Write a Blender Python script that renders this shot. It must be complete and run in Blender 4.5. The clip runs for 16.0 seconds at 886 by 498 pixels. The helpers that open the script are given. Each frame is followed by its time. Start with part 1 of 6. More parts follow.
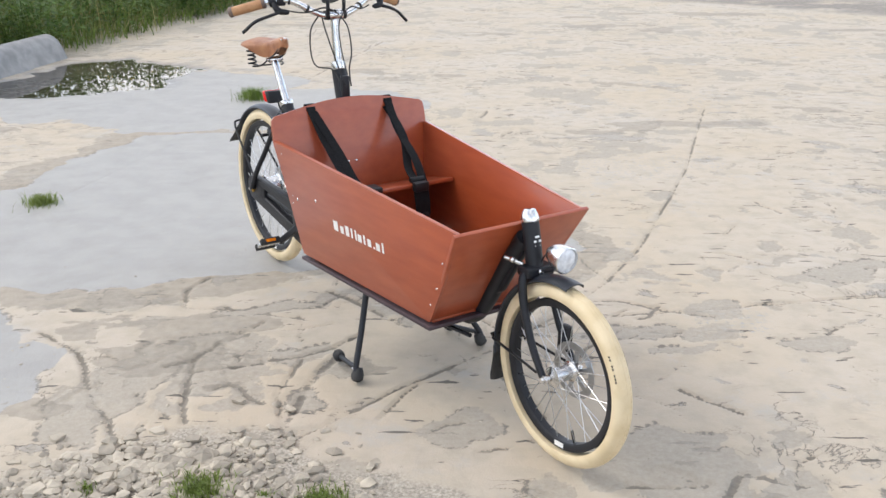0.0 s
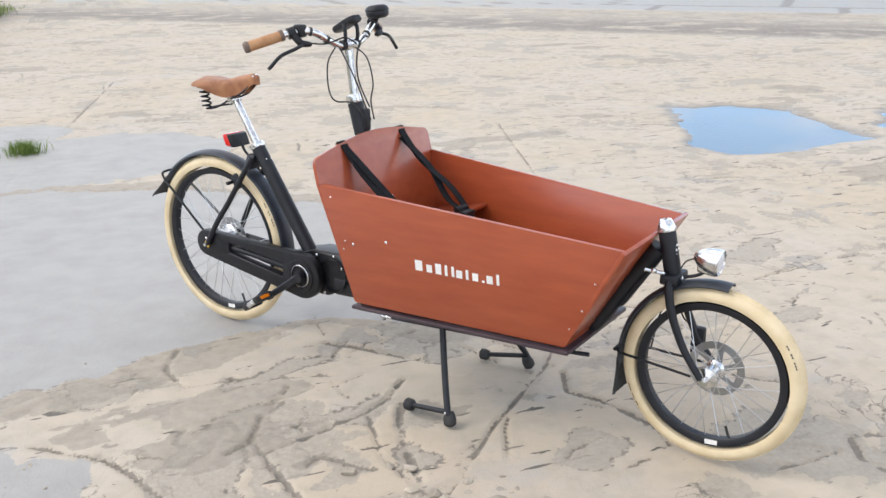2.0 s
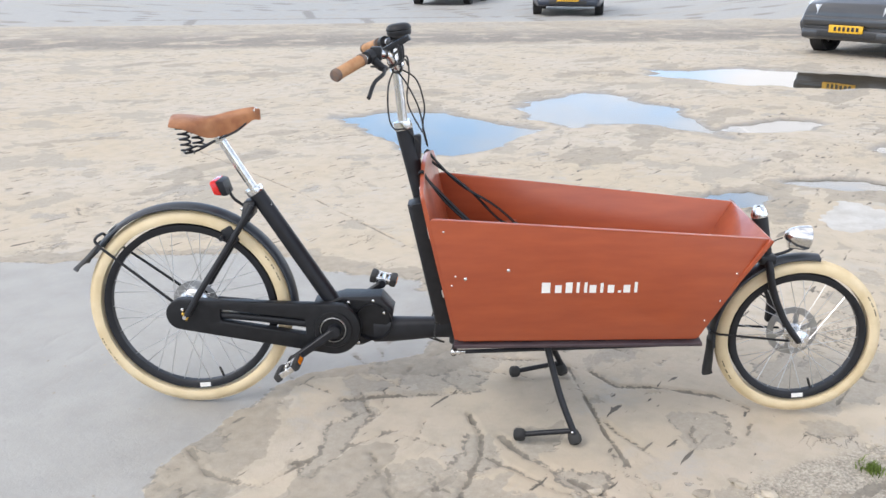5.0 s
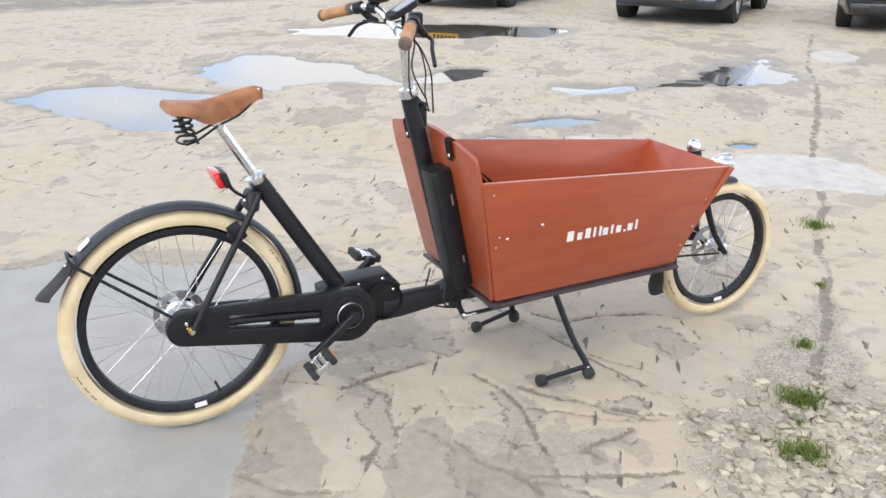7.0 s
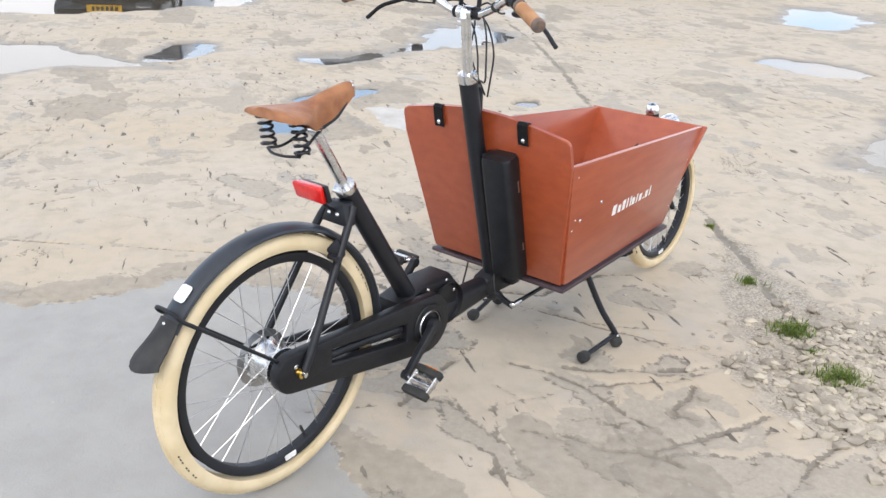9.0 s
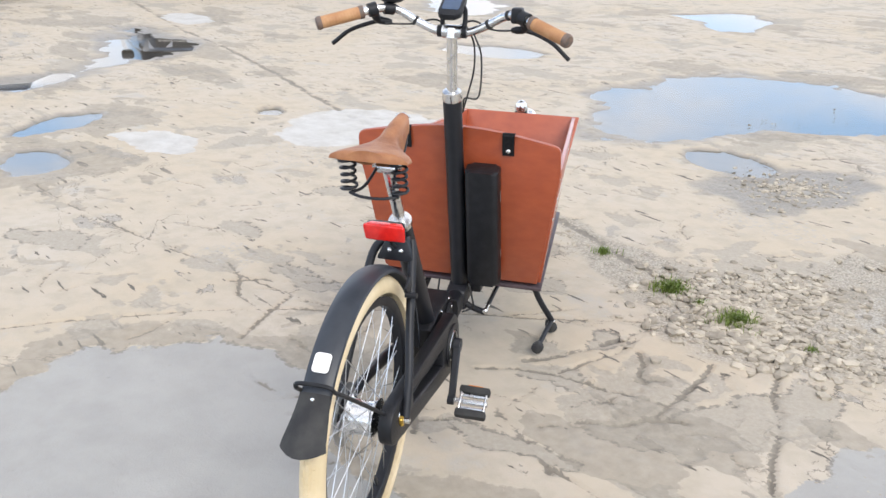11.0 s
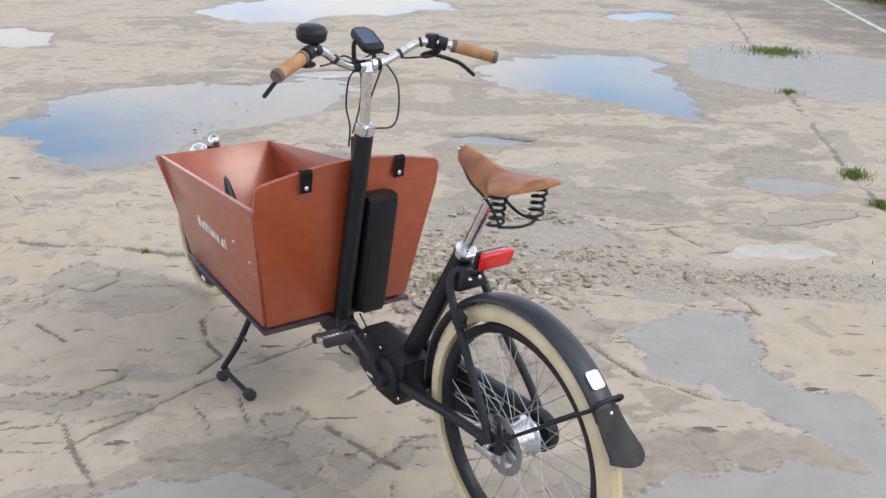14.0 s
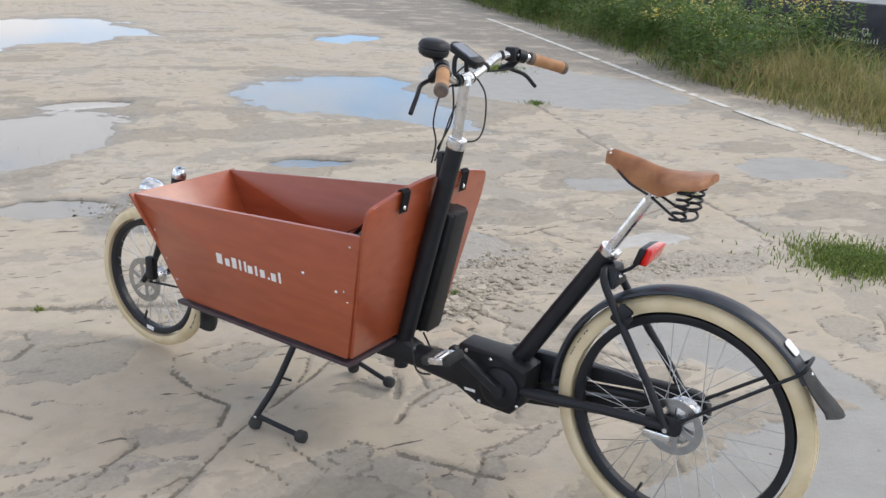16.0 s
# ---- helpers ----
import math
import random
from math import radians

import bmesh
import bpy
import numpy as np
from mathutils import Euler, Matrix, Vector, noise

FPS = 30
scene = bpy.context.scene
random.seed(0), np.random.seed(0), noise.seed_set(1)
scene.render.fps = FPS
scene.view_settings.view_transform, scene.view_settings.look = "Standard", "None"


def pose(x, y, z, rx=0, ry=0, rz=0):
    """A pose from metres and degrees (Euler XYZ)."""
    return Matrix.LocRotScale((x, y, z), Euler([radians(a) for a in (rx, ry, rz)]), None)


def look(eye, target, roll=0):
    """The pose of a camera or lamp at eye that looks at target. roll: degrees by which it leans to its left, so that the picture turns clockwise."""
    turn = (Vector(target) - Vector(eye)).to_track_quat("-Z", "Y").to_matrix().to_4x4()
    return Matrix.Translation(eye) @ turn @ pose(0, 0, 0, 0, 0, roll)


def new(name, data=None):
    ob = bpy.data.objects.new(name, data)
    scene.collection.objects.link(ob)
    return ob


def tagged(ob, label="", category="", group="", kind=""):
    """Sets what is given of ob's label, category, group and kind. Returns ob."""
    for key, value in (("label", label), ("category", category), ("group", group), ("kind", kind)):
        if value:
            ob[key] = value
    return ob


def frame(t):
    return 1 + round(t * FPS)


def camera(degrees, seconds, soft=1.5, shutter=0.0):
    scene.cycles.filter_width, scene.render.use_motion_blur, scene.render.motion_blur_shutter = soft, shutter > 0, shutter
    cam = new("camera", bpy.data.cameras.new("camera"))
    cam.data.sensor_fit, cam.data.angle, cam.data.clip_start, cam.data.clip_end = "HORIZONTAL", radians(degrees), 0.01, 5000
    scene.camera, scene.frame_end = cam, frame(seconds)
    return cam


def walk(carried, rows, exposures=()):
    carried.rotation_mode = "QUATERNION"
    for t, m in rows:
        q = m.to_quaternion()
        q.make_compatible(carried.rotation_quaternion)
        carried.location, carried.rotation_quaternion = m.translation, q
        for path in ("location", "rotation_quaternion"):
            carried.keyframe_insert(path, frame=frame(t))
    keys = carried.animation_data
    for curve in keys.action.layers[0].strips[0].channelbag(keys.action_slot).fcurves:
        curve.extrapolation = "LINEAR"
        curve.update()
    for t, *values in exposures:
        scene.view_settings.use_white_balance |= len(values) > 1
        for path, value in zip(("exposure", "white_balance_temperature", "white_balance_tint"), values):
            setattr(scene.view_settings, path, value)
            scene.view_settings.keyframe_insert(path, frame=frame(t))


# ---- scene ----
cam = camera(50.9, 16.0)
PATH = [
    (0, (0.053, 0.07, 1.471), (0.022, 1.95, 0.789), 0.0),
    (0.5, (-0.292, 0.097, 1.439), (-0.192, 1.982, 0.779), -0.3),
    (1, (-0.622, 0.169, 1.439), (-0.362, 2.029, 0.752), -0.8),
    (1.5, (-0.981, 0.229, 1.469), (-0.493, 2.042, 0.779), -1.6),
    (2, (-1.23, 0.402, 1.45), (-0.543, 2.172, 0.822), -0.6),
    (2.5, (-1.467, 0.577, 1.458), (-0.654, 2.291, 0.822), 0.2),
    (3, (-1.764, 0.692, 1.474), (-0.731, 2.282, 0.838), -0.6),
    (3.5, (-1.971, 0.873, 1.459), (-0.785, 2.368, 0.859), -0.7),
    (3.7, (-2.063, 0.973, 1.46), (-0.865, 2.456, 0.856), -0.7),
    (5.8, (-2.902, 2.094, 1.447), (-1.178, 2.855, 0.777), 0.7),
    (6, (-2.988, 2.233, 1.441), (-1.238, 2.903, 0.743), 0.9),
    (6.5, (-3.097, 2.545, 1.454), (-1.271, 3.002, 0.781), 1.1),
    (7, (-3.093, 2.889, 1.46), (-1.233, 3.168, 0.78), 0.7),
    (7.5, (-3.094, 3.271, 1.46), (-1.214, 3.327, 0.781), 0.8),
    (8, (-3.064, 3.636, 1.472), (-1.189, 3.474, 0.795), 1.1),
    (8.2, (-3.026, 3.758, 1.454), (-1.161, 3.526, 0.771), 1.0),
    (10.3, (-2.505, 4.726, 1.465), (-0.905, 3.782, 0.724), 2.3),
    (10.5, (-2.466, 4.821, 1.48), (-0.898, 3.813, 0.755), 1.7),
    (11, (-2.292, 5.099, 1.496), (-0.888, 3.875, 0.768), 1.3),
    (11.5, (-2.065, 5.281, 1.48), (-0.791, 3.904, 0.785), 2.2),
    (12, (-1.797, 5.49, 1.486), (-0.691, 3.975, 0.794), 1.7),
    (12.5, (-1.487, 5.743, 1.498), (-0.696, 4.069, 0.742), 1.2),
    (13, (-1.165, 5.838, 1.47), (-0.56, 4.063, 0.776), 1.5),
    (13.5, (-0.854, 5.887, 1.505), (-0.607, 4.015, 0.845), 1.5),
    (14, (-0.534, 5.929, 1.539), (-0.58, 4.055, 0.843), 0.9),
    (14.5, (-0.274, 5.852, 1.529), (-0.46, 3.973, 0.869), 0.5),
    (15, (0.014, 5.806, 1.518), (-0.361, 3.949, 0.878), 1.3),
    (15.5, (0.371, 5.805, 1.53), (-0.242, 4.023, 0.859), 2.1),
    (16, (0.667, 5.702, 1.48), (-0.1, 3.965, 0.852), 2.2),
]
walk(cam, [(t, look(eye, target, roll)) for t, eye, target, roll in PATH],
     exposures=[(0, 0.25), (3.7, 0.27), (8, 0.27), (11.5, 0.32), (12.5, 0.25), (13.5, -0.02), (14.5, -0.09), (15.5, -0.05), (16, -0.14)])

# ---- light ----
world = bpy.data.worlds.new("sky")
scene.world = world
world.use_nodes = True
wn, wl = world.node_tree.nodes, world.node_tree.links
wn.clear()
SUN_AZ, SUN_EL = 282.0, 44.0   # compass bearing from +y clockwise, elevation
sky = wn.new("ShaderNodeTexSky")
sky.sky_type, sky.sun_disc = "NISHITA", False
sky.sun_elevation, sky.sun_rotation = radians(SUN_EL), radians(SUN_AZ)
sky.air_density, sky.dust_density, sky.ozone_density = 1.0, 1.5, 2.0
tc = wn.new("ShaderNodeTexCoord")
mp = wn.new("ShaderNodeMapping")
mp.inputs["Scale"].default_value = (1.0, 1.0, 2.6)
cl = wn.new("ShaderNodeTexNoise")
cl.inputs["Scale"].default_value, cl.inputs["Detail"].default_value = 2.3, 7.0
cl.inputs["Roughness"].default_value = 0.55
ramp = wn.new("ShaderNodeValToRGB")
ramp.color_ramp.elements[0].position, ramp.color_ramp.elements[1].position = 0.40, 0.57
cloud = wn.new("ShaderNodeMix")
cloud.data_type = "RGBA"
cloud.inputs["B"].default_value = (9.9, 9.9, 10.3, 1)
clear = wn.new("ShaderNodeVectorMath")
clear.operation = "SCALE"
clear.inputs["Scale"].default_value = 1.4
bg = wn.new("ShaderNodeBackground")
bg.inputs["Strength"].default_value = 0.14
wo = wn.new("ShaderNodeOutputWorld")
wl.new(tc.outputs["Generated"], mp.inputs["Vector"])
wl.new(mp.outputs["Vector"], cl.inputs["Vector"])
wl.new(cl.outputs["Fac"], ramp.inputs["Fac"])
wl.new(ramp.outputs["Color"], cloud.inputs["Factor"])
wl.new(sky.outputs["Color"], clear.inputs[0])
sep, low = wn.new("ShaderNodeSeparateXYZ"), wn.new("ShaderNodeMapRange")
for key, v in (("From Min", 0.0), ("From Max", 0.6), ("To Min", 0.95), ("To Max", 0.0)):
    low.inputs[key].default_value = v
haze = wn.new("ShaderNodeMix")
haze.data_type = "RGBA"
haze.inputs["B"].default_value = (5.8, 8.8, 13.0, 1)
wl.new(tc.outputs["Generated"], sep.inputs["Vector"])
wl.new(sep.outputs["Z"], low.inputs["Value"])
wl.new(low.outputs["Result"], haze.inputs["Factor"])
wl.new(clear.outputs["Vector"], haze.inputs["A"])
wl.new(haze.outputs["Result"], cloud.inputs["A"])
glow, bright = wn.new("ShaderNodeMapRange"), wn.new("ShaderNodeVectorMath")   # sunlit clouds towards the horizon
for key, v in (("From Min", 0.03), ("From Max", 0.50), ("To Min", 1.4), ("To Max", 1.0)):
    glow.inputs[key].default_value = v
bright.operation = "SCALE"
wl.new(sep.outputs["Z"], glow.inputs["Value"])
wl.new(cloud.outputs["Result"], bright.inputs[0])
wl.new(glow.outputs["Result"], bright.inputs["Scale"])
wl.new(bright.outputs["Vector"], bg.inputs["Color"])
wl.new(bg.outputs["Background"], wo.inputs["Surface"])
sun_data = bpy.data.lights.new("sun", "SUN")
sun_data.energy, sun_data.angle, sun_data.color = 1.25, radians(22), (1.0, 0.96, 0.90)
sun = new("sun", sun_data)
a, e = radians(SUN_AZ), radians(SUN_EL)
sun.matrix_world = look((math.sin(a) * math.cos(e) * 30, math.cos(a) * math.cos(e) * 30, math.sin(e) * 30), (0, 0, 0))


# ---- materials ----
def mat(name, base, rough=0.6, metal=0.0, second=None, scale=8.0, detail=6.0, bump=0.0, bump_scale=None, spec=None, coat=0.0,
        stretch=(1, 1, 1), lo=0.35, hi=0.65, rough2=None, vary=0.0, transmission=0.0, coat_rough=0.05):
    m = bpy.data.materials.new(name)
    m.use_nodes = True
    n, l = m.node_tree.nodes, m.node_tree.links
    b = n["Principled BSDF"]
    b.inputs["Base Color"].default_value = (*base, 1)
    b.inputs["Roughness"].default_value, b.inputs["Metallic"].default_value = rough, metal
    b.inputs["Coat Weight"].default_value, b.inputs["Coat Roughness"].default_value = coat, coat_rough
    b.inputs["Transmission Weight"].default_value = transmission
    if spec is not None:
        b.inputs["Specular IOR Level"].default_value = spec
    t = n.new("ShaderNodeTexCoord")
    s = n.new("ShaderNodeMapping")
    s.inputs["Scale"].default_value = stretch
    l.new(t.outputs["Object"], s.inputs["Vector"])
    tex = n.new("ShaderNodeTexNoise")
    tex.inputs["Scale"].default_value, tex.inputs["Detail"].default_value = scale, detail
    l.new(s.outputs["Vector"], tex.inputs["Vector"])
    ramp = n.new("ShaderNodeMapRange")
    ramp.inputs["From Min"].default_value, ramp.inputs["From Max"].default_value = lo, hi
    l.new(tex.outputs["Fac"], ramp.inputs["Value"])
    if second:
        mix = n.new("ShaderNodeMix")
        mix.data_type = "RGBA"
        mix.inputs["A"].default_value, mix.inputs["B"].default_value = (*base, 1), (*second, 1)
        l.new(ramp.outputs["Result"], mix.inputs["Factor"])
        out = mix.outputs["Result"]
        if vary:
            oi = n.new("ShaderNodeNewGeometry")
            hsv = n.new("ShaderNodeHueSaturation")
            vr = n.new("ShaderNodeMapRange")
            vr.inputs["To Min"].default_value, vr.inputs["To Max"].default_value = 1 - vary, 1 + vary
            l.new(oi.outputs["Random Per Island"], vr.inputs["Value"])
            l.new(vr.outputs["Result"], hsv.inputs["Value"])
            l.new(out, hsv.inputs["Color"])
            out = hsv.outputs["Color"]
        l.new(out, b.inputs["Base Color"])
    if rough2 is not None:
        rr = n.new("ShaderNodeMapRange")
        rr.inputs["To Min"].default_value, rr.inputs["To Max"].default_value = rough, rough2
        l.new(tex.outputs["Fac"], rr.inputs["Value"])
        l.new(rr.outputs["Result"], b.inputs["Roughness"])
    if bump:
        t2 = n.new("ShaderNodeTexNoise")
        t2.inputs["Scale"].default_value, t2.inputs["Detail"].default_value = bump_scale or scale * 6, 4
        l.new(s.outputs["Vector"], t2.inputs["Vector"])
        bp = n.new("ShaderNodeBump")
        bp.inputs["Strength"].default_value, bp.inputs["Distance"].default_value = bump, 0.004
        l.new(t2.outputs["Fac"], bp.inputs["Height"])
        l.new(bp.outputs["Normal"], b.inputs["Normal"])
    return m


M_BLACK = mat("satin_black_paint", (0.007, 0.008, 0.011), 0.38, spec=0.4, second=(0.012, 0.013, 0.017), scale=30, bump=0.05, rough2=0.55)
M_PLASTIC = mat("black_plastic", (0.007, 0.0075, 0.009), 0.45, spec=0.32, second=(0.012, 0.0125, 0.015), scale=40, bump=0.12, bump_scale=400)
M_RUBBER = mat("black_rubber", (0.015, 0.015, 0.016), 0.75, second=(0.035, 0.034, 0.032), scale=25, bump=0.2)
M_FENDER = mat("dark_fender_plastic", (0.016, 0.020, 0.027), 0.36, second=(0.026, 0.031, 0.04), scale=20, bump=0.05, rough2=0.5)
M_CREAM = mat("cream_rubber", (0.60, 0.48, 0.29), 0.62, second=(0.70, 0.58, 0.38), scale=14, bump=0.15, bump_scale=120)
M_CHROME = mat("polished_aluminium", (0.78, 0.78, 0.77), 0.16, 1.0, second=(0.62, 0.62, 0.62), scale=60, rough2=0.34)
M_STEEL = mat("spoke_steel", (0.62, 0.63, 0.64), 0.3, 1.0)
M_GOLD = mat("brass_nut", (0.75, 0.48, 0.10), 0.35, 1.0)
M_LEATHER = mat("honey_leather", (0.36, 0.155, 0.062), 0.42, second=(0.23, 0.085, 0.032), scale=22, bump=0.25, bump_scale=220, rough2=0.58)
M_GRIP = mat("stitched_leather_grip", (0.46, 0.25, 0.115), 0.6, second=(0.36, 0.17, 0.07), scale=30, bump=0.3, bump_scale=250)
M_GRIPEND = mat("worn_grip_end", (0.17, 0.11, 0.08), 0.6, second=(0.10, 0.08, 0.07), scale=60)
M_PLY = mat("varnished_red_plywood", (0.355, 0.068, 0.019), 0.42, second=(0.285, 0.048, 0.013), scale=3.2, stretch=(2.0, 6, 11), bump=0.08,
            bump_scale=45, rough2=0.5, lo=0.3, hi=0.72, coat=0.65, coat_rough=0.2)
M_PLYEDGE = mat("plywood_edge", (0.42, 0.15, 0.075), 0.6, second=(0.30, 0.085, 0.04), scale=30, stretch=(1, 1, 14))
M_BASE = mat("dark_base_board", (0.035, 0.022, 0.028), 0.5, second=(0.06, 0.038, 0.042), scale=18, bump=0.1)
M_WEB = mat("black_webbing", (0.005, 0.005, 0.006), 0.8, spec=0.2, second=(0.010, 0.010, 0.011), scale=120, bump=0.4, bump_scale=600)
M_WHITE = mat("white_lettering", (0.80, 0.79, 0.76), 0.5, second=(0.72, 0.71, 0.68), scale=40)
M_RED = mat("red_lamp_plastic", (0.75, 0.018, 0.012), 0.22, second=(0.62, 0.012, 0.01), scale=60, coat=0.4)
M_AMBER = mat("amber_reflector", (0.80, 0.24, 0.01), 0.25, second=(0.65, 0.17, 0.01), scale=90)
M_SCREEN = mat("display_glass", (0.03, 0.055, 0.10), 0.12, second=(0.05, 0.08, 0.14), scale=10, coat=0.5)
M_LENS = mat("lamp_glass", (0.78, 0.80, 0.82), 0.08, second=(0.55, 0.57, 0.6), scale=60, bump=0.5, bump_scale=90, coat=1.0)
M_DISC = mat("brake_disc_steel", (0.45, 0.46, 0.47), 0.34, 1.0, second=(0.38, 0.39, 0.4), scale=40)


# ---- mesh helpers ----
def islands(bm):
    left, out = set(bm.verts), []
    while left:
        stack, isle = [left.pop()], set()
        while stack:
            v = stack.pop()
            isle.add(v)
            for e in v.link_edges:
                o = e.other_vert(v)
                if o in left:
                    left.discard(o)
                    stack.append(o)
        out.append(isle)
    return out


def part(name, bm, material, parent, label="", smooth=True, split=False, kind=""):
    """Links bm as one mesh under parent; split: each loose piece becomes an object of its own."""
    if split:
        made = []
        bm.verts.index_update()
        for isle in sorted(islands(bm), key=lambda s: min(v.index for v in s)):
            one, m = bmesh.new(), {}
            for v in sorted(isle, key=lambda v: v.index):
                m[v] = one.verts.new(v.co)
            for f in {f for v in isle for f in v.link_faces}:
                one.faces.new([m[v] for v in f.verts])
            made.append(part(name, one, material, parent, label, smooth))
        bm.free()
        return made[0]
    me = bpy.data.meshes.new(name)
    bm.normal_update()
    for f in bm.faces:
        f.smooth = smooth
    bm.to_mesh(me)
    bm.free()
    if smooth:
        me.set_sharp_from_angle(angle=radians(38))
    me.materials.append(material)
    ob = new(name, me)
    if parent:
        ob.parent = parent
    return tagged(ob, label, kind=kind)


def thing(name, label, category, m=None, group="", kind=""):
    ob = new(name)
    if m is not None:
        ob.matrix_world = m
    return tagged(ob, label, category, group, kind)


def smooth_path(pts, steps=6):
    pts = [Vector(p) for p in pts]
    if len(pts) < 3:
        return pts
    out = []
    for i in range(len(pts) - 1):
        p0, p1, p2, p3 = pts[max(i - 1, 0)], pts[i], pts[i + 1], pts[min(i + 2, len(pts) - 1)]
        for k in range(steps):
            t = k / steps
            out.append(0.5 * ((2 * p1) + (p2 - p0) * t + (2 * p0 - 5 * p1 + 4 * p2 - p3) * t * t + (3 * p1 - p0 - 3 * p2 + p3) * t ** 3))
    out.append(pts[-1])
    return out


def sweep(bm, pts, r, n=12, section=None, up=None):
    """A tube along pts; r a number, or one for each point; section: (a, b) offsets in place of a circle."""
    pts = [Vector(p) for p in pts]
    rs = r if isinstance(r, (list, tuple)) else [r] * len(pts)
    sec = section or [(math.cos(2 * math.pi * k / n), math.sin(2 * math.pi * k / n)) for k in range(n)]
    rings, u = [], None
    for i, p in enumerate(pts):
        d = (pts[min(i + 1, len(pts) - 1)] - pts[max(i - 1, 0)]).normalized()
        if u is None:
            ref = Vector(up) if up else (Vector((0, 0, 1)) if abs(d.z) < 0.9 else Vector((0, 1, 0)))
            u = (ref - d * ref.dot(d)).normalized()
        else:
            u = (u - d * u.dot(d)).normalized()
        v = d.cross(u)
        rings.append([bm.verts.new(p + (u * a + v * b) * rs[i]) for a, b in sec])
    for r0, r1 in zip(rings, rings[1:]):
        for k in range(len(sec)):
            bm.faces.new((r0[k], r0[(k + 1) % len(sec)], r1[(k + 1) % len(sec)], r1[k]))
    bm.faces.new(rings[0][::-1])
    bm.faces.new(rings[-1])
    return bm


def lathe(bm, profile, centre=(0, 0, 0), axis="y", n=48, closed=False):
    """Turns (radius, along) round an axis through centre."""
    c, rings = Vector(centre), []
    for k in range(n):
        t = 2 * math.pi * k / n
        ring = []
        for r, h in profile:
            o = {"y": (r * math.cos(t), h, r * math.sin(t)), "z": (r * math.cos(t), r * math.sin(t), h), "x": (h, r * math.cos(t), r * math.sin(t))}[axis]
            ring.append(bm.verts.new(c + Vector(o)))
        rings.append(ring)
    m = len(profile)
    for k in range(n):
        a, b = rings[k], rings[(k + 1) % n]
        for i in range(m if closed else m - 1):
            bm.faces.new((a[i], b[i], b[(i + 1) % m], a[(i + 1) % m]))
    if not closed:
        for i in (0, m - 1):
            if profile[i][0] > 1e-6:
                bm.faces.new([ring[i] for ring in rings])
    bmesh.ops.remove_doubles(bm, verts=bm.verts, dist=1e-6)
    bmesh.ops.recalc_face_normals(bm, faces=bm.faces)
    return bm


def hull(bm, corners, bevel=0.0, segments=2):
    """A block from 8 corners: four below, four above, in the same order round."""
    v = [bm.verts.new(c) for c in corners]
    faces = []
    for q in ((3, 2, 1, 0), (4, 5, 6, 7), (0, 1, 5, 4), (1, 2, 6, 5), (2, 3, 7, 6), (3, 0, 4, 7)):
        faces.append(bm.faces.new([v[i] for i in q]))
    bmesh.ops.recalc_face_normals(bm, faces=faces)
    if bevel:
        bmesh.ops.bevel(bm, geom=list({e for f in faces for e in f.edges}), offset=bevel, segments=segments, profile=0.5, affect="EDGES")
    return bm


def block(bm, lo, hi, bevel=0.0, segments=2, m=None):
    (x0, y0, z0), (x1, y1, z1) = lo, hi
    first = set(bm.verts)
    hull(bm, [(x0, y0, z0), (x1, y0, z0), (x1, y1, z0), (x0, y1, z0), (x0, y0, z1), (x1, y0, z1), (x1, y1, z1), (x0, y1, z1)], bevel, segments)
    if m is not None:
        bmesh.ops.transform(bm, matrix=m, verts=[v for v in bm.verts if v not in first])
    return bm


def plate(bm, outline, depth, bevel=0.0, m=None, hole=None):
    """A flat piece: outline in (x, y), from z = 0 to depth, rounded edges, then moved by m."""
    first = set(bm.verts)
    if hole:
        ro = [[bm.verts.new((x, y, z)) for x, y in outline] for z in (0, depth)]
        rh = [[bm.verts.new((x, y, z)) for x, y in hole] for z in (0, depth)]
        k = len(outline)
        for i in range(k):
            j = (i + 1) % k
            bm.faces.new((ro[0][i], ro[0][j], ro[1][j], ro[1][i]))
            bm.faces.new((rh[0][j], rh[0][i], rh[1][i], rh[1][j]))
            bm.faces.new((ro[1][i], ro[1][j], rh[1][j], rh[1][i]))
            bm.faces.new((ro[0][j], ro[0][i], rh[0][i], rh[0][j]))
    else:
        lo = [bm.verts.new((x, y, 0)) for x, y in outline]
        hi = [bm.verts.new((x, y, depth)) for x, y in outline]
        top, bot = bm.faces.new(hi), bm.faces.new(lo[::-1])
        for i in range(len(lo)):
            j = (i + 1) % len(lo)
            bm.faces.new((lo[i], lo[j], hi[j], hi[i]))
        if bevel:
            bmesh.ops.bevel(bm, geom=list(top.edges) + list(bot.edges), offset=bevel, segments=2, profile=0.5, affect="EDGES")
    bmesh.ops.recalc_face_normals(bm, faces=[f for f in bm.faces if f.verts[0] not in first])
    if m is not None:
        bmesh.ops.transform(bm, matrix=m, verts=[v for v in bm.verts if v not in first])
    return bm


def ball(bm, c, r, s=(1, 1, 1), sub=2):
    bmesh.ops.create_icosphere(bm, subdivisions=sub, radius=r, matrix=Matrix.Translation(c) @ Matrix.Diagonal((*s, 1)))
    return bm


def rod(bm, a, b, r, n=12):
    return sweep(bm, [a, b], r, n)


def rounded(w, h, r, n=5):
    """A rounded rectangle, centred."""
    out = []
    for cx, cy, t0 in ((w / 2 - r, h / 2 - r, 0), (-w / 2 + r, h / 2 - r, 90), (-w / 2 + r, -h / 2 + r, 180), (w / 2 - r, -h / 2 + r, 270)):
        for k in range(n + 1):
            t = radians(t0 + 90 * k / n)
            out.append((cx + r * math.cos(t), cy + r * math.sin(t)))
    return out


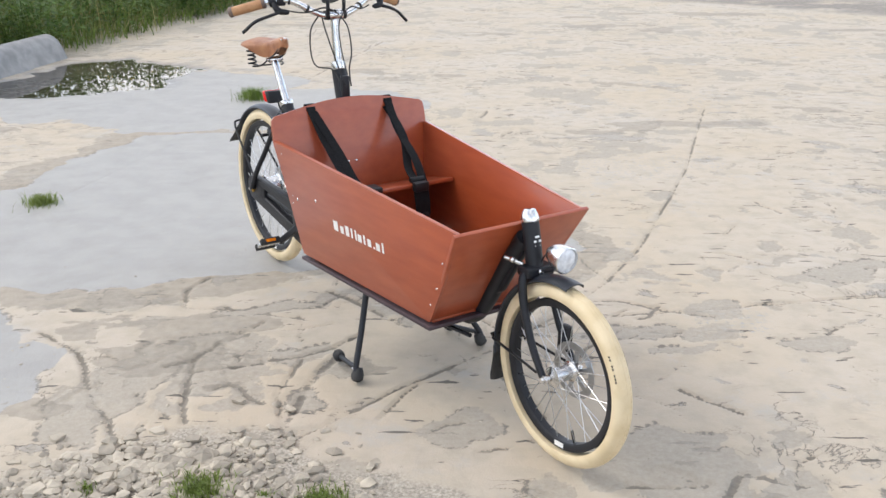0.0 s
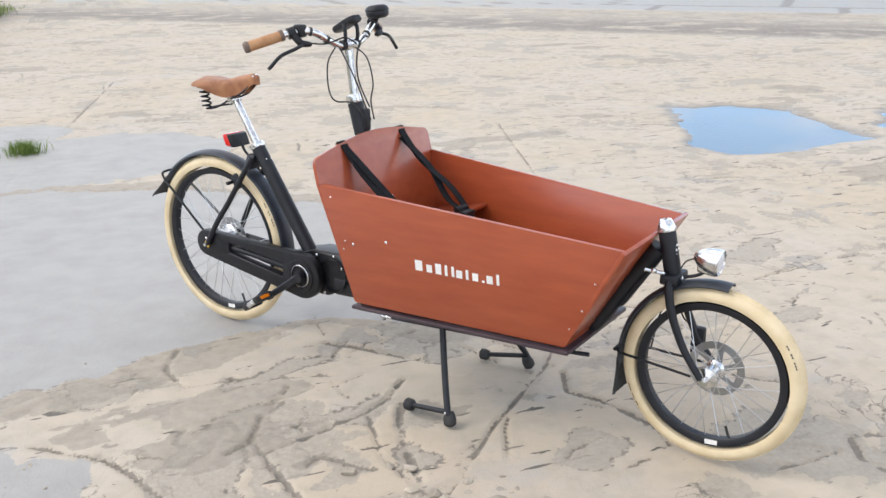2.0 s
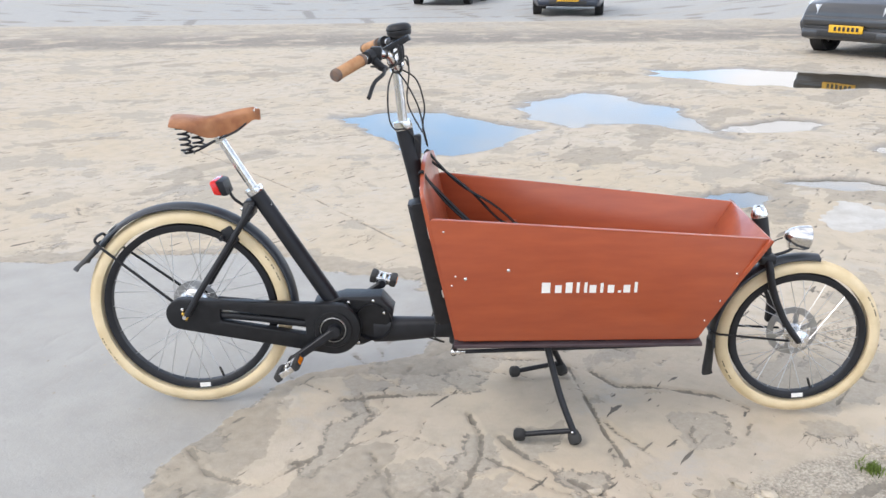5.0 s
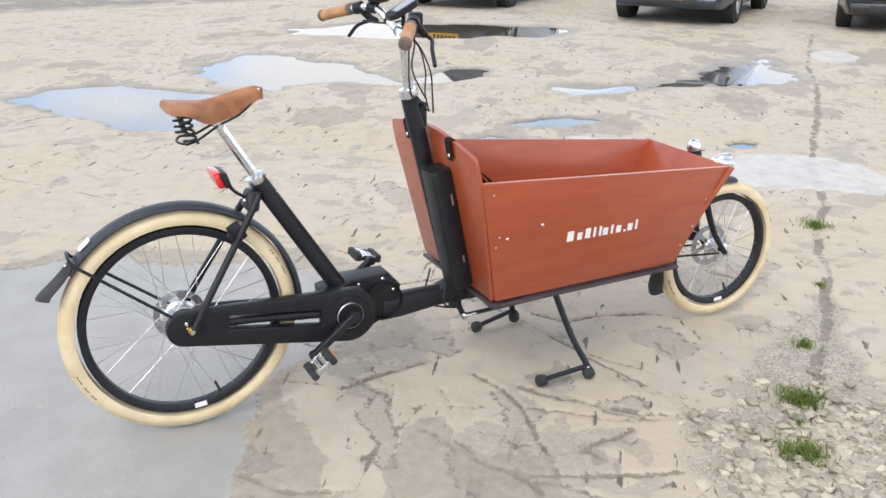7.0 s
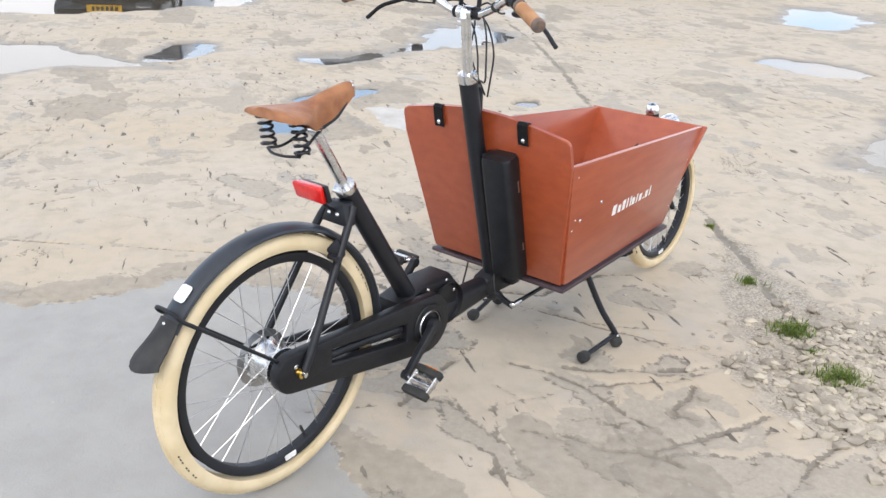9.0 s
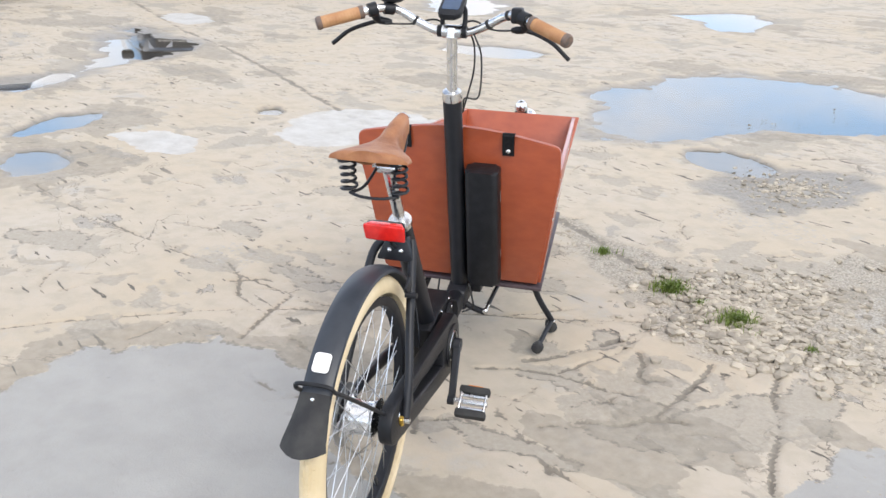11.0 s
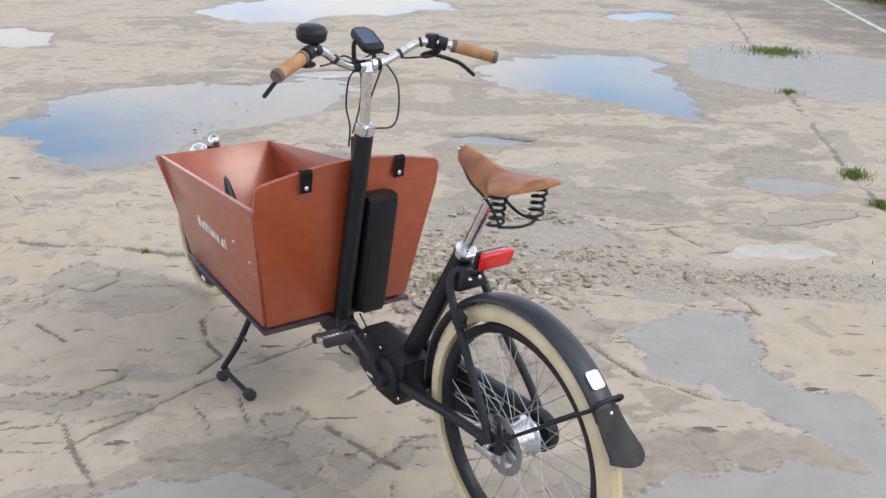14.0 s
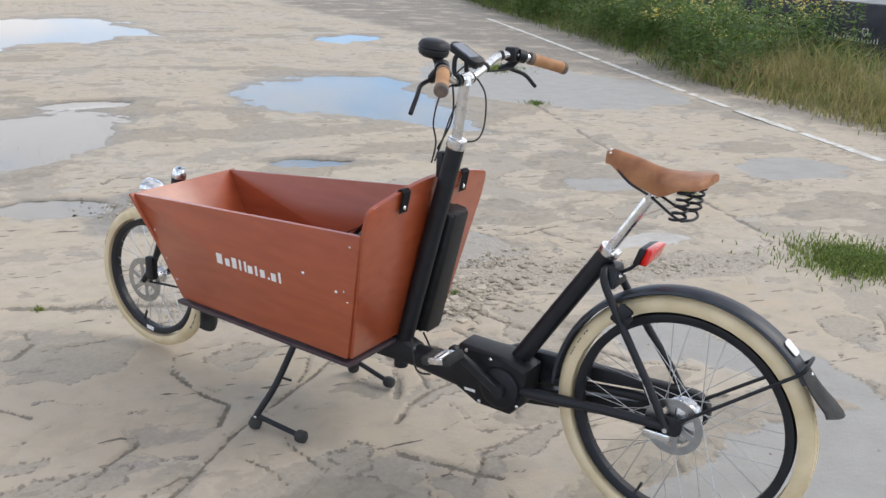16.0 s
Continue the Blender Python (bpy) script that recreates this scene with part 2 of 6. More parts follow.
def frame_of(origin, ax, ay):
    """The pose with its x along ax and y near ay."""
    ax = Vector(ax).normalized()
    az = ax.cross(Vector(ay)).normalized()
    ay = az.cross(ax)
    return Matrix.Translation(origin) @ Matrix((ax, ay, az)).transposed().to_4x4()


B = bmesh.new


# ---- ground ----
def hash2(i, j, s):
    n = (i * 374761393 + j * 668265263 + s * 144269504) & 0xFFFFFFFF
    n = ((n ^ (n >> 13)) * 1274126177) & 0xFFFFFFFF
    return ((n ^ (n >> 16)) & 0xFFFF) / 65535.0


def vnoise(x, y, s=0):
    i, j = np.floor(x).astype(np.int64), np.floor(y).astype(np.int64)
    u, v = x - i, y - j
    u, v = u * u * (3 - 2 * u), v * v * (3 - 2 * v)
    return (hash2(i, j, s) * (1 - u) + hash2(i + 1, j, s) * u) * (1 - v) + (hash2(i, j + 1, s) * (1 - u) + hash2(i + 1, j + 1, s) * u) * v


def fbm(x, y, s=0, octaves=4):
    t, a, w = 0.0, 0.5, 0.0
    for k in range(octaves):
        t, w = t + a * vnoise(x * 2 ** k, y * 2 ** k, s + 17 * k), w + a
        a *= 0.55
    return t / w


def step(lo, hi, v):
    t = np.clip((v - lo) / (hi - lo), 0, 1)
    return t * t * (3 - 2 * t)


def lines(c, half, fine, ratio, far):
    """Grid lines: even in the middle, wider and wider outward."""
    d, s = [], fine
    p = half
    while p < far:
        s *= ratio if p < 16 else 1.25
        p += s
        d.append(p)
    core = np.arange(-half, half + fine / 2, fine)
    return c + np.concatenate([-np.array(d)[::-1], core, np.array(d)])


gx = lines(-0.25, 2.0, 0.0115, 1.0125, 900)
gy = lines(3.05, 2.05, 0.0115, 1.0125, 900)
GX, GY = np.meshgrid(gx, gy)
wx = GX + 0.34 * (fbm(GX * 2.0, GY * 2.0, 5, 6) - 0.5) + 0.09 * (fbm(GX * 9, GY * 9, 6, 4) - 0.5)
wy = GY + 0.34 * (fbm(GX * 2.0, GY * 2.0, 7, 6) - 0.5) + 0.09 * (fbm(GX * 9, GY * 9, 8, 4) - 0.5)


def ellipse(cx, cy, rx, ry, turn=0.0, rough=1.0):
    """1 in the middle, 0 on the rim, below 0 outside."""
    x, y = (wx - cx), (wy - cy)
    c, s = math.cos(radians(turn)), math.sin(radians(turn))
    d = np.sqrt(((x * c + y * s) / rx) ** 2 + ((y * c - x * s) / ry) ** 2)
    return 1 - d + rough * 0.5 * (fbm(GX * 1.3, GY * 1.3, int(cx * 50 + cy * 90) % 900, 5) - 0.5)


def outline(points):
    """Signed distance to a closed outline, positive inside."""
    inside = np.zeros(GX.shape, bool)
    best = np.full(GX.shape, 1e9)
    for (x0, y0), (x1, y1) in zip(points, points[1:] + points[:1]):
        dx, dy = x1 - x0, y1 - y0
        t = np.clip(((wx - x0) * dx + (wy - y0) * dy) / (dx * dx + dy * dy), 0, 1)
        best = np.minimum(best, (wx - x0 - t * dx) ** 2 + (wy - y0 - t * dy) ** 2)
        if dy:
            inside ^= ((y0 > wy) != (y1 > wy)) & (wx < dx * (wy - y0) / dy + x0)
    return np.where(inside, 1, -1) * np.sqrt(best)


# smooth grey screed behind the bicycle and smaller worn-through patches
screed = outline([(-2.4, 3.70), (-1.88, 3.68), (-1.54, 3.57), (-1.18, 3.77), (-0.86, 3.81), (-0.42, 3.83), (-0.12, 3.70), (0.21, 3.66), (0.37, 3.71), (0.50, 3.89), (0.64, 4.15),
                  (0.54, 4.5), (0.47, 5.04), (0.1, 5.5), (-0.82, 6.29), (-1.5, 6.5), (-2.16, 6.4), (-2.5, 4.9)])
grey = step(-0.02, 0.02, screed)
grey = np.maximum(grey, step(-0.02, 0.02, outline([(-1.33, 2.67), (-1.55, 2.43), (-1.80, 2.56), (-1.74, 2.92), (-1.90, 3.20), (-2.02, 3.70), (-1.84, 3.72), (-1.72, 3.25), (-1.58, 3.04), (-1.40, 3.04)])))
for cx, cy, rx, ry, turn in ((-1.6, 7.4, 1.4, 0.8, 10), (-2.8, 8.2, 1.5, 1.2, 20), (-4.6, -3.6, 1.2, 1.8, 10), (-4.4, 0.6, 0.5, 0.35, 0),
                             (-1.15, 1.55, 0.32, 0.32, 30), (-2.75, 0.65, 0.36, 0.22, 0), (-5.0, 3.0, 0.9, 1.6, 0)):
    grey = np.maximum(grey, step(0.0, 0.08, ellipse(cx, cy, rx, ry, turn, 1.6)))
# thin dried-out whitish film
pale = step(-0.03, 0.02, outline([(3.05, 1.85), (3.1, 1.4), (2.9, 1.15), (2.5, 1.05), (2.25, 1.2), (2.22, 1.75), (2.42, 2.05), (2.7, 2.13)]))
for cx, cy, rx, ry, turn in ((3.0, 2.75, 0.42, 0.2, 10), (-2.2, 1.75, 0.2, 0.08, 10), (7.9, 0.2, 0.5, 0.3, 0)):
    pale = np.maximum(pale, 0.8 * step(0.0, 0.08, ellipse(cx, cy, rx, ry, turn, 1.6)))
margin = step(-0.22, -0.12, screed + 0.34 * (fbm(GX * 2.2, GY * 2.2, 29, 5) - 0.5)) * (1 - grey)
worn = np.zeros(GX.shape)
for cx, cy, rx, ry, turn in ((-0.86, 3.06, 0.20, 0.09, 25), (-1.05, 2.78, 0.26, 0.14, 65), (0.62, 2.42, 0.22, 0.12, 40), (0.72, 3.2, 0.17, 0.08, 10), (0.95, 2.1, 0.24, 0.12, 70), (1.35, 3.1, 0.16, 0.10, 0),
                             (1.05, 3.42, 0.14, 0.08, 30), (0.05, 2.50, 0.14, 0.11, 20), (-0.45, 3.05, 0.13, 0.06, 0), (0.35, 2.25, 0.10, 0.07, 0), (-0.42, 2.70, 0.08, 0.13, 10), (-0.72, 3.42, 0.22, 0.06, 10),
                             (-1.35, 3.5, 0.10, 0.16, 30), (-0.10, 3.35, 0.12, 0.07, 40), (0.9, 3.05, 0.12, 0.05, 0), (1.5, 2.5, 0.2, 0.1, 50), (-0.12, 3.58, 0.14, 0.06, -40), (-0.3, 2.92, 0.07, 0.05, 0),
                             (1.7, 3.9, 0.2, 0.1, 0), (0.55, 3.75, 0.13, 0.05, 20), (-1.1, 2.52, 0.15, 0.09, 0), (0.98, 3.20, 0.11, 0.08, 10), (0.82, 3.04, 0.08, 0.04, 0), (0.10, 2.52, 0.08, 0.12, 0), (-2.35, 3.05, 0.16, 0.10, 30),
                             (-2.5, 1.3, 0.3, 0.12, 10), (-1.7, 0.9, 0.35, 0.12, -20), (-2.1, 0.1, 0.4, 0.14, 15), (-1.3, 0.4, 0.35, 0.12, 25), (1.3, 2.2, 0.12, 0.07, 60)):
    worn = np.maximum(worn, step(0.0, 0.05, ellipse(cx, cy, rx, ry, turn, 1.7)))
dist = np.hypot(GX + 0.3, GY - 3.1)
n1 = fbm(GX * 0.9, GY * 0.9, 21, 5)
grey = np.maximum(grey, 0.35 * step(0.66, 0.70, n1))
soft = np.maximum(worn * (1 - grey), grey)
grad = np.hypot(np.gradient(soft, axis=0) / np.gradient(gy)[:, None], np.gradient(soft, axis=1) / np.gradient(gx)[None, :])
brink = np.clip(grad / 28, 0, 1) * step(0.35, 0.55, fbm(GX * 5, GY * 5, 43, 3))

# flaked skin: shallow islands with broken edges
n2 = fbm(wx * 2.6 + 3, wy * 2.6, 33, 5)
n3 = fbm(wx * 6.0, wy * 6.0 + 9, 37, 4)
flake = np.maximum(step(0.645, 0.66, n2), worn) * (1 - grey)
pits = step(0.70, 0.72, n3) * (1 - grey)
edge = np.exp(-((n2 - 0.642) / 0.006) ** 2) * step(0.54, 0.62, fbm(GX * 3, GY * 3, 41, 3)) * (1 - grey)

# cracks and joints
crack = np.zeros(GX.shape)


def groove(pts, width, jag, seed, strength=1.0):
    rng = random.Random(seed)
    fine = []
    for (x0, y0), (x1, y1) in zip(pts, pts[1:]):
        k = max(1, int(math.hypot(x1 - x0, y1 - y0) / 0.12))
        for i in range(k):
            fine.append((x0 + (x1 - x0) * i / k + rng.uniform(-jag, jag), y0 + (y1 - y0) * i / k + rng.uniform(-jag, jag)))
    fine.append(pts[-1])
    for (x0, y0), (x1, y1) in zip(fine, fine[1:]):
        pad = width * 3 + 0.02
        i0, i1 = np.searchsorted(gx, [min(x0, x1) - pad, max(x0, x1) + pad])
        j0, j1 = np.searchsorted(gy, [min(y0, y1) - pad, max(y0, y1) + pad])
        if i1 <= i0 or j1 <= j0:
            continue
        X, Y = GX[j0:j1, i0:i1], GY[j0:j1, i0:i1]
        dx, dy = x1 - x0, y1 - y0
        t = np.clip(((X - x0) * dx + (Y - y0) * dy) / (dx * dx + dy * dy + 1e-9), 0, 1)
        d = np.hypot(X - x0 - t * dx, Y - y0 - t * dy)
        crack[j0:j1, i0:i1] = np.maximum(crack[j0:j1, i0:i1], strength * (1 - step(width * 0.45, width * 1.25, d)))


groove([(-0.46, 2.43), (-0.14, 2.78), (0.2, 3.1), (0.45, 3.4), (0.68, 3.72), (0.9, 4.15), (1.45, 5.6), (2.07, 7.65)], 0.008, 0.003, 1, 0.9)
groove([(-0.90, 2.19), (-0.26, 2.08), (0.78, 1.82), (1.45, 1.72), (1.94, 1.57), (3.0, 1.43), (4.4, 1.09), (5.76, 0.80), (7.2, 0.60), (10.1, -0.05)], 0.026, 0.012, 2)
groove([(-2.3, 4.2), (-2.05, 5.25), (-1.82, 6.4), (-1.62, 7.35), (-0.86, 11.4)], 0.014, 0.006, 3, 0.7)
groove([(-6.4, -13.8), (-5.38, -9.2), (-4.51, -5.5), (-3.67, -1.75), (-3.36, -0.33), (-3.14, 0.61), (-3.04, 1.48), (-2.9, 2.6)], 0.024, 0.02, 4)
groove([(-0.17, 3.29), (-0.47, 3.61)], 0.012, 0.01, 5)
groove([(-0.95, 2.93), (-0.87, 2.99), (-0.80, 3.12), (-0.72, 3.20)], 0.011, 0.010, 6)
groove([(-0.84, 2.90), (-0.66, 2.97), (-0.50, 3.02), (-0.38, 3.09), (-0.30, 3.20)], 0.010, 0.009, 7)
groove([(-0.86, 2.98), (-0.84, 2.86), (-0.81, 2.68), (-0.78, 2.56)], 0.010, 0.009, 8)
groove([(-0.36, 3.04), (-0.40, 2.90), (-0.43, 2.76), (-0.47, 2.54)], 0.017, 0.014, 9)
groove([(1.05, 3.39), (0.87, 3.44), (0.71, 3.52), (0.54, 3.53)], 0.010, 0.010, 10)
groove([(0.60, 3.34), (0.49, 3.53), (0.38, 3.70)], 0.009, 0.005, 14)
groove([(0.5, 3.35), (1.9, 3.62), (3.0, 3.7)], 0.007, 0.008, 11, 0.8)
groove([(0.24, 3.03), (0.18, 2.91), (0.27, 2.80), (0.33, 2.59), (0.30, 2.47)], 0.010, 0.012, 12)
groove([(-0.96, 2.45), (-1.3, 3.05), (-1.5, 3.2)], 0.010, 0.015, 13)
groove([(1.00, 2.26), (0.84, 2.32), (0.77, 2.20), (0.80, 2.08)], 0.013, 0.008, 15)
groove([(1.17, 2.46), (1.02, 2.36), (0.98, 2.24)], 0.007, 0.006, 16)
groove([(-0.49, 3.00), (-0.53, 2.75), (-0.47, 2.50)], 0.008, 0.006, 17)
groove([(-1.07, 1.25), (-1.30, 1.45), (-1.65, 1.50), (-2.05, 1.35), (-2.45, 1.38), (-2.9, 1.2)], 0.012, 0.02, 18)
groove([(-0.86, 3.42), (-1.02, 3.43), (-1.06, 3.60), (-1.00, 3.76)], 0.010, 0.008, 19)
rng = random.Random(8)
for k in range(300):
    r = 0.4 + 9.0 * rng.random() ** 1.6
    t = rng.uniform(0, 2 * math.pi)
    x, y = -0.3 + r * math.cos(t), 3.0 + r * math.sin(t)
    ln, d = rng.uniform(0.04, 0.26) * (1 + 0.10 * r), rng.gauss(0.7, 0.9)
    pts = [(x, y)]
    for i in range(3):
        d += rng.gauss(0, 0.25)
        pts.append((pts[-1][0] + ln / 3 * math.cos(d), pts[-1][1] + ln / 3 * math.sin(d)))
    groove(pts, rng.choice((0.0045, 0.006, 0.009)) * (1 + 0.16 * r), 0.010, 100 + k, rng.uniform(0.35, 0.9))
crack *= 0.45 + 0.75 * step(0.35, 0.6, fbm(GX * 9, GY * 9, 81, 3))
crack = np.clip(crack, 0, 1)
crack *= 1 - 0.75 * grey * (dist > 0.8)

# hollows that hold water
def oval(cx, cy, rx, ry, turn):
    c, k = math.cos(radians(turn)), math.sin(radians(turn))
    return [(cx + rx * math.cos(t) * c - ry * math.sin(t) * k, cy + rx * math.cos(t) * k + ry * math.sin(t) * c) for t in (2 * math.pi * i / 9 for i in range(9))]


PUDDLES = [
    [(2.0, -0.1), (2.4, -0.7), (2.55, -1.6), (2.2, -2.35), (1.6, -2.45), (1.1, -2.3), (0.5, -2.6), (-0.1, -2.45), (0.0, -1.75), (0.4, -0.98), (0.72, -0.75), (1.05, -0.3), (1.35, 0.15), (1.62, 0.3)],
    [(-0.93, -3.5), (-1.45, -4.25), (-2.2, -4.6), (-3.05, -4.4), (-3.08, -3.4), (-2.92, -2.1), (-2.87, -1.0), (-2.48, -1.25), (-2.25, -1.75), (-1.7, -2.2), (-1.07, -2.8)],
    [(3.1, -8.1), (2.6, -9.7), (1.15, -11.8), (-0.4, -12.0), (-0.95, -10.0), (-1.0, -8.75), (-0.1, -7.9), (0.8, -7.7), (1.25, -7.1), (1.95, -7.25)],
    [(5.2, -5.2), (4.75, -6.15), (3.9, -5.8), (3.55, -4.6), (3.9, -4.3), (4.4, -4.9)],
    [(5.71, 3.33), (5.57, 2.55), (6.2, 1.9), (7.8, 1.1), (7.6, 0.7), (6.4, 0.78), (5.85, 1.45), (5.03, 3.05)],
    [(5.2, 6.5), (5.8, 6.77), (6.8, 6.55), (6.8, 6.0), (5.7, 4.85), (5.05, 4.25), (5.15, 5.1), (4.75, 5.6), (4.8, 6.2)],
    [(3.7, 7.5), (4.4, 7.4), (4.7, 7.0), (4.4, 6.3), (4.35, 5.72), (3.7, 5.55), (3.05, 5.55), (2.9, 5.97), (3.2, 6.65), (3.5, 7.1)],
    [(-4.1, 8.4), (-4.07, 9.8), (-3.55, 10.2), (-2.6, 9.6), (-2.55, 8.45), (-3.15, 8.0), (-3.85, 7.93)],
    oval(0.3, -3.1, 0.36, 0.24, 10), oval(-1.05, -0.45, 0.27, 0.17, 0), oval(-3.85, -8.5, 0.8, 0.45, 40), oval(0.66, 0.28, 0.30, 0.24, -30), oval(4.35, -1.28, 0.60, 0.32, 20),
    oval(9.3, 5.0, 0.9, 2.0, 10), oval(3.87, 3.10, 0.42, 0.22, -60), oval(3.07, 3.58, 0.36, 0.24, -30), oval(5.85, 4.15, 0.6, 0.28, -20),
    oval(3.35, 1.80, 0.17, 0.12, 0), oval(-5.0, 1.6, 0.6, 0.35, 60), oval(4.9, -11.0, 1.6, 0.8, 20), oval(7.4, -3.6, 1.3, 0.6, -30)]
pond = np.full(GX.shape, -9.0)
ragged = fbm(GX * 1.7, GY * 1.7, 57, 5) - 0.5
for p in PUDDLES:
    wide = max(math.dist(q, p[0]) for q in p)
    pond = np.maximum(pond, outline(p) / (0.45 * wide) + 0.9 * ragged * (0.6 if wide > 1.2 else 0.35))
# washed-out pit of damp gravel beside the nearest water
pit = step(-0.02, 0.08, outline([(0.60, 0.45), (0.40, 0.1), (0.0, -0.02), (-0.22, 0.1), (-0.26, 0.5), (-0.02, 1.0), (0.32, 0.92), (0.48, 0.78)]))
wet = np.maximum(step(-0.10, 0.05, pond), 0.75 * pit)
hollow = step(-0.10, 0.22, pond)

# broken ground: loose grit round the joint, and a washed-out pit
grit = np.maximum.reduce([step(0.0, 0.2, ellipse(-0.66, 2.08, 0.44, 0.48, 20, 1.4)), step(0.0, 0.2, ellipse(-0.15, 2.12, 0.45, 0.2, -12, 1.4)), pit,
                          step(0, 0.2, ellipse(-0.95, 1.35, 0.4, 0.3, 0, 1.4)), 0.9 * step(0, 0.2, ellipse(-1.9, 2.12, 0.95, 0.24, -8, 1.6)), 0.9 * step(0, 0.2, ellipse(0.35, 2.02, 0.35, 0.10, -14, 1.6)),
                          0.8 * step(0, 0.15, ellipse(-1.15, 1.75, 0.5, 0.5, 20, 1.5))])
U, V = 0.68 * GX + 0.73 * GY, 0.73 * GX - 0.68 * GY
band = step(14.6, 15.4, U) * (1 - 0.65 * step(16.2, 18.5, U)) * (1 - step(19.6, 20.2, U))
slab = step(20.0, 20.4, U)
grey = np.maximum(grey, 0.9 * slab)
joint = slab * np.maximum(np.exp(-((((U - 20.2) / 3.4) % 1 - 0.5) * 3.4 / 0.13) ** 2), np.exp(-((((V + 1.2 * np.floor((U - 21.9) / 3.4)) / 3.9) % 1 - 0.5) * 3.9 / 0.13) ** 2))
crack = np.maximum(crack, joint)
dirt = np.clip(band + step(0.0, 0.5, -5.9 - GX + 0.10 * np.abs(GY) + 0.6 * (fbm(GX * 0.8, GY * 0.8, 73) - 0.5)), 0, 1)

# brown damp stains, thickest towards the weeds and round the water
near_weeds = np.exp(-((GX + 2.6) / 2.2) ** 2 - ((GY + 1.2) / 3.6) ** 2)
damp = step(0.66, 0.70, fbm(GX * 1.1 + 4, GY * 1.9, 87, 6) + 0.20 * near_weeds + 0.08 * step(-0.9, 0.0, pond)) * (1 - wet) * (1 - 0.8 * grey)
damp = np.maximum(damp, margin)

GZ = 0.010 * (fbm(GX * 0.8, GY * 0.8, 51) - 0.5) * step(0.9, 2.2, dist)
GZ += 0.003 * (n3 - 0.5) * (1 - grey)
GZ -= 0.004 * grey + 0.003 * flake + 0.006 * pits + 0.003 * edge + 0.002 * brink + 0.011 * crack
GZ -= 0.036 * hollow
GZ -= grit * (0.010 - 0.012 * fbm(GX * 28, GY * 28, 61, 2))
GZ -= 0.0005
ny, nx = GX.shape
me = bpy.data.meshes.new("ground")
co = np.stack([GX, GY, GZ], -1).reshape(-1, 3)
ids = np.arange(nx * ny).reshape(ny, nx)
quads = np.stack([ids[:-1, :-1], ids[:-1, 1:], ids[1:, 1:], ids[1:, :-1]], -1).reshape(-1, 4)
me.vertices.add(len(co))
me.vertices.foreach_set("co", co.ravel())
me.loops.add(quads.size)
me.loops.foreach_set("vertex_index", quads.ravel().astype(np.int32))
me.polygons.add(len(quads))
me.polygons.foreach_set("loop_start", np.arange(0, quads.size, 4, dtype=np.int32))
for key, v in (("grey", grey), ("flake", np.maximum(flake, pits)), ("crack", np.clip(np.maximum.reduce([crack, 0.45 * edge, 0.5 * brink]), 0, 1)), ("wet", wet), ("pale", pale), ("damp", damp), ("grit", grit), ("dirt", dirt)):
    me.attributes.new(key, "FLOAT", "POINT").data.foreach_set("value", v.ravel().astype(np.float32))
me.update(calc_edges=True)
me.shade_smooth()


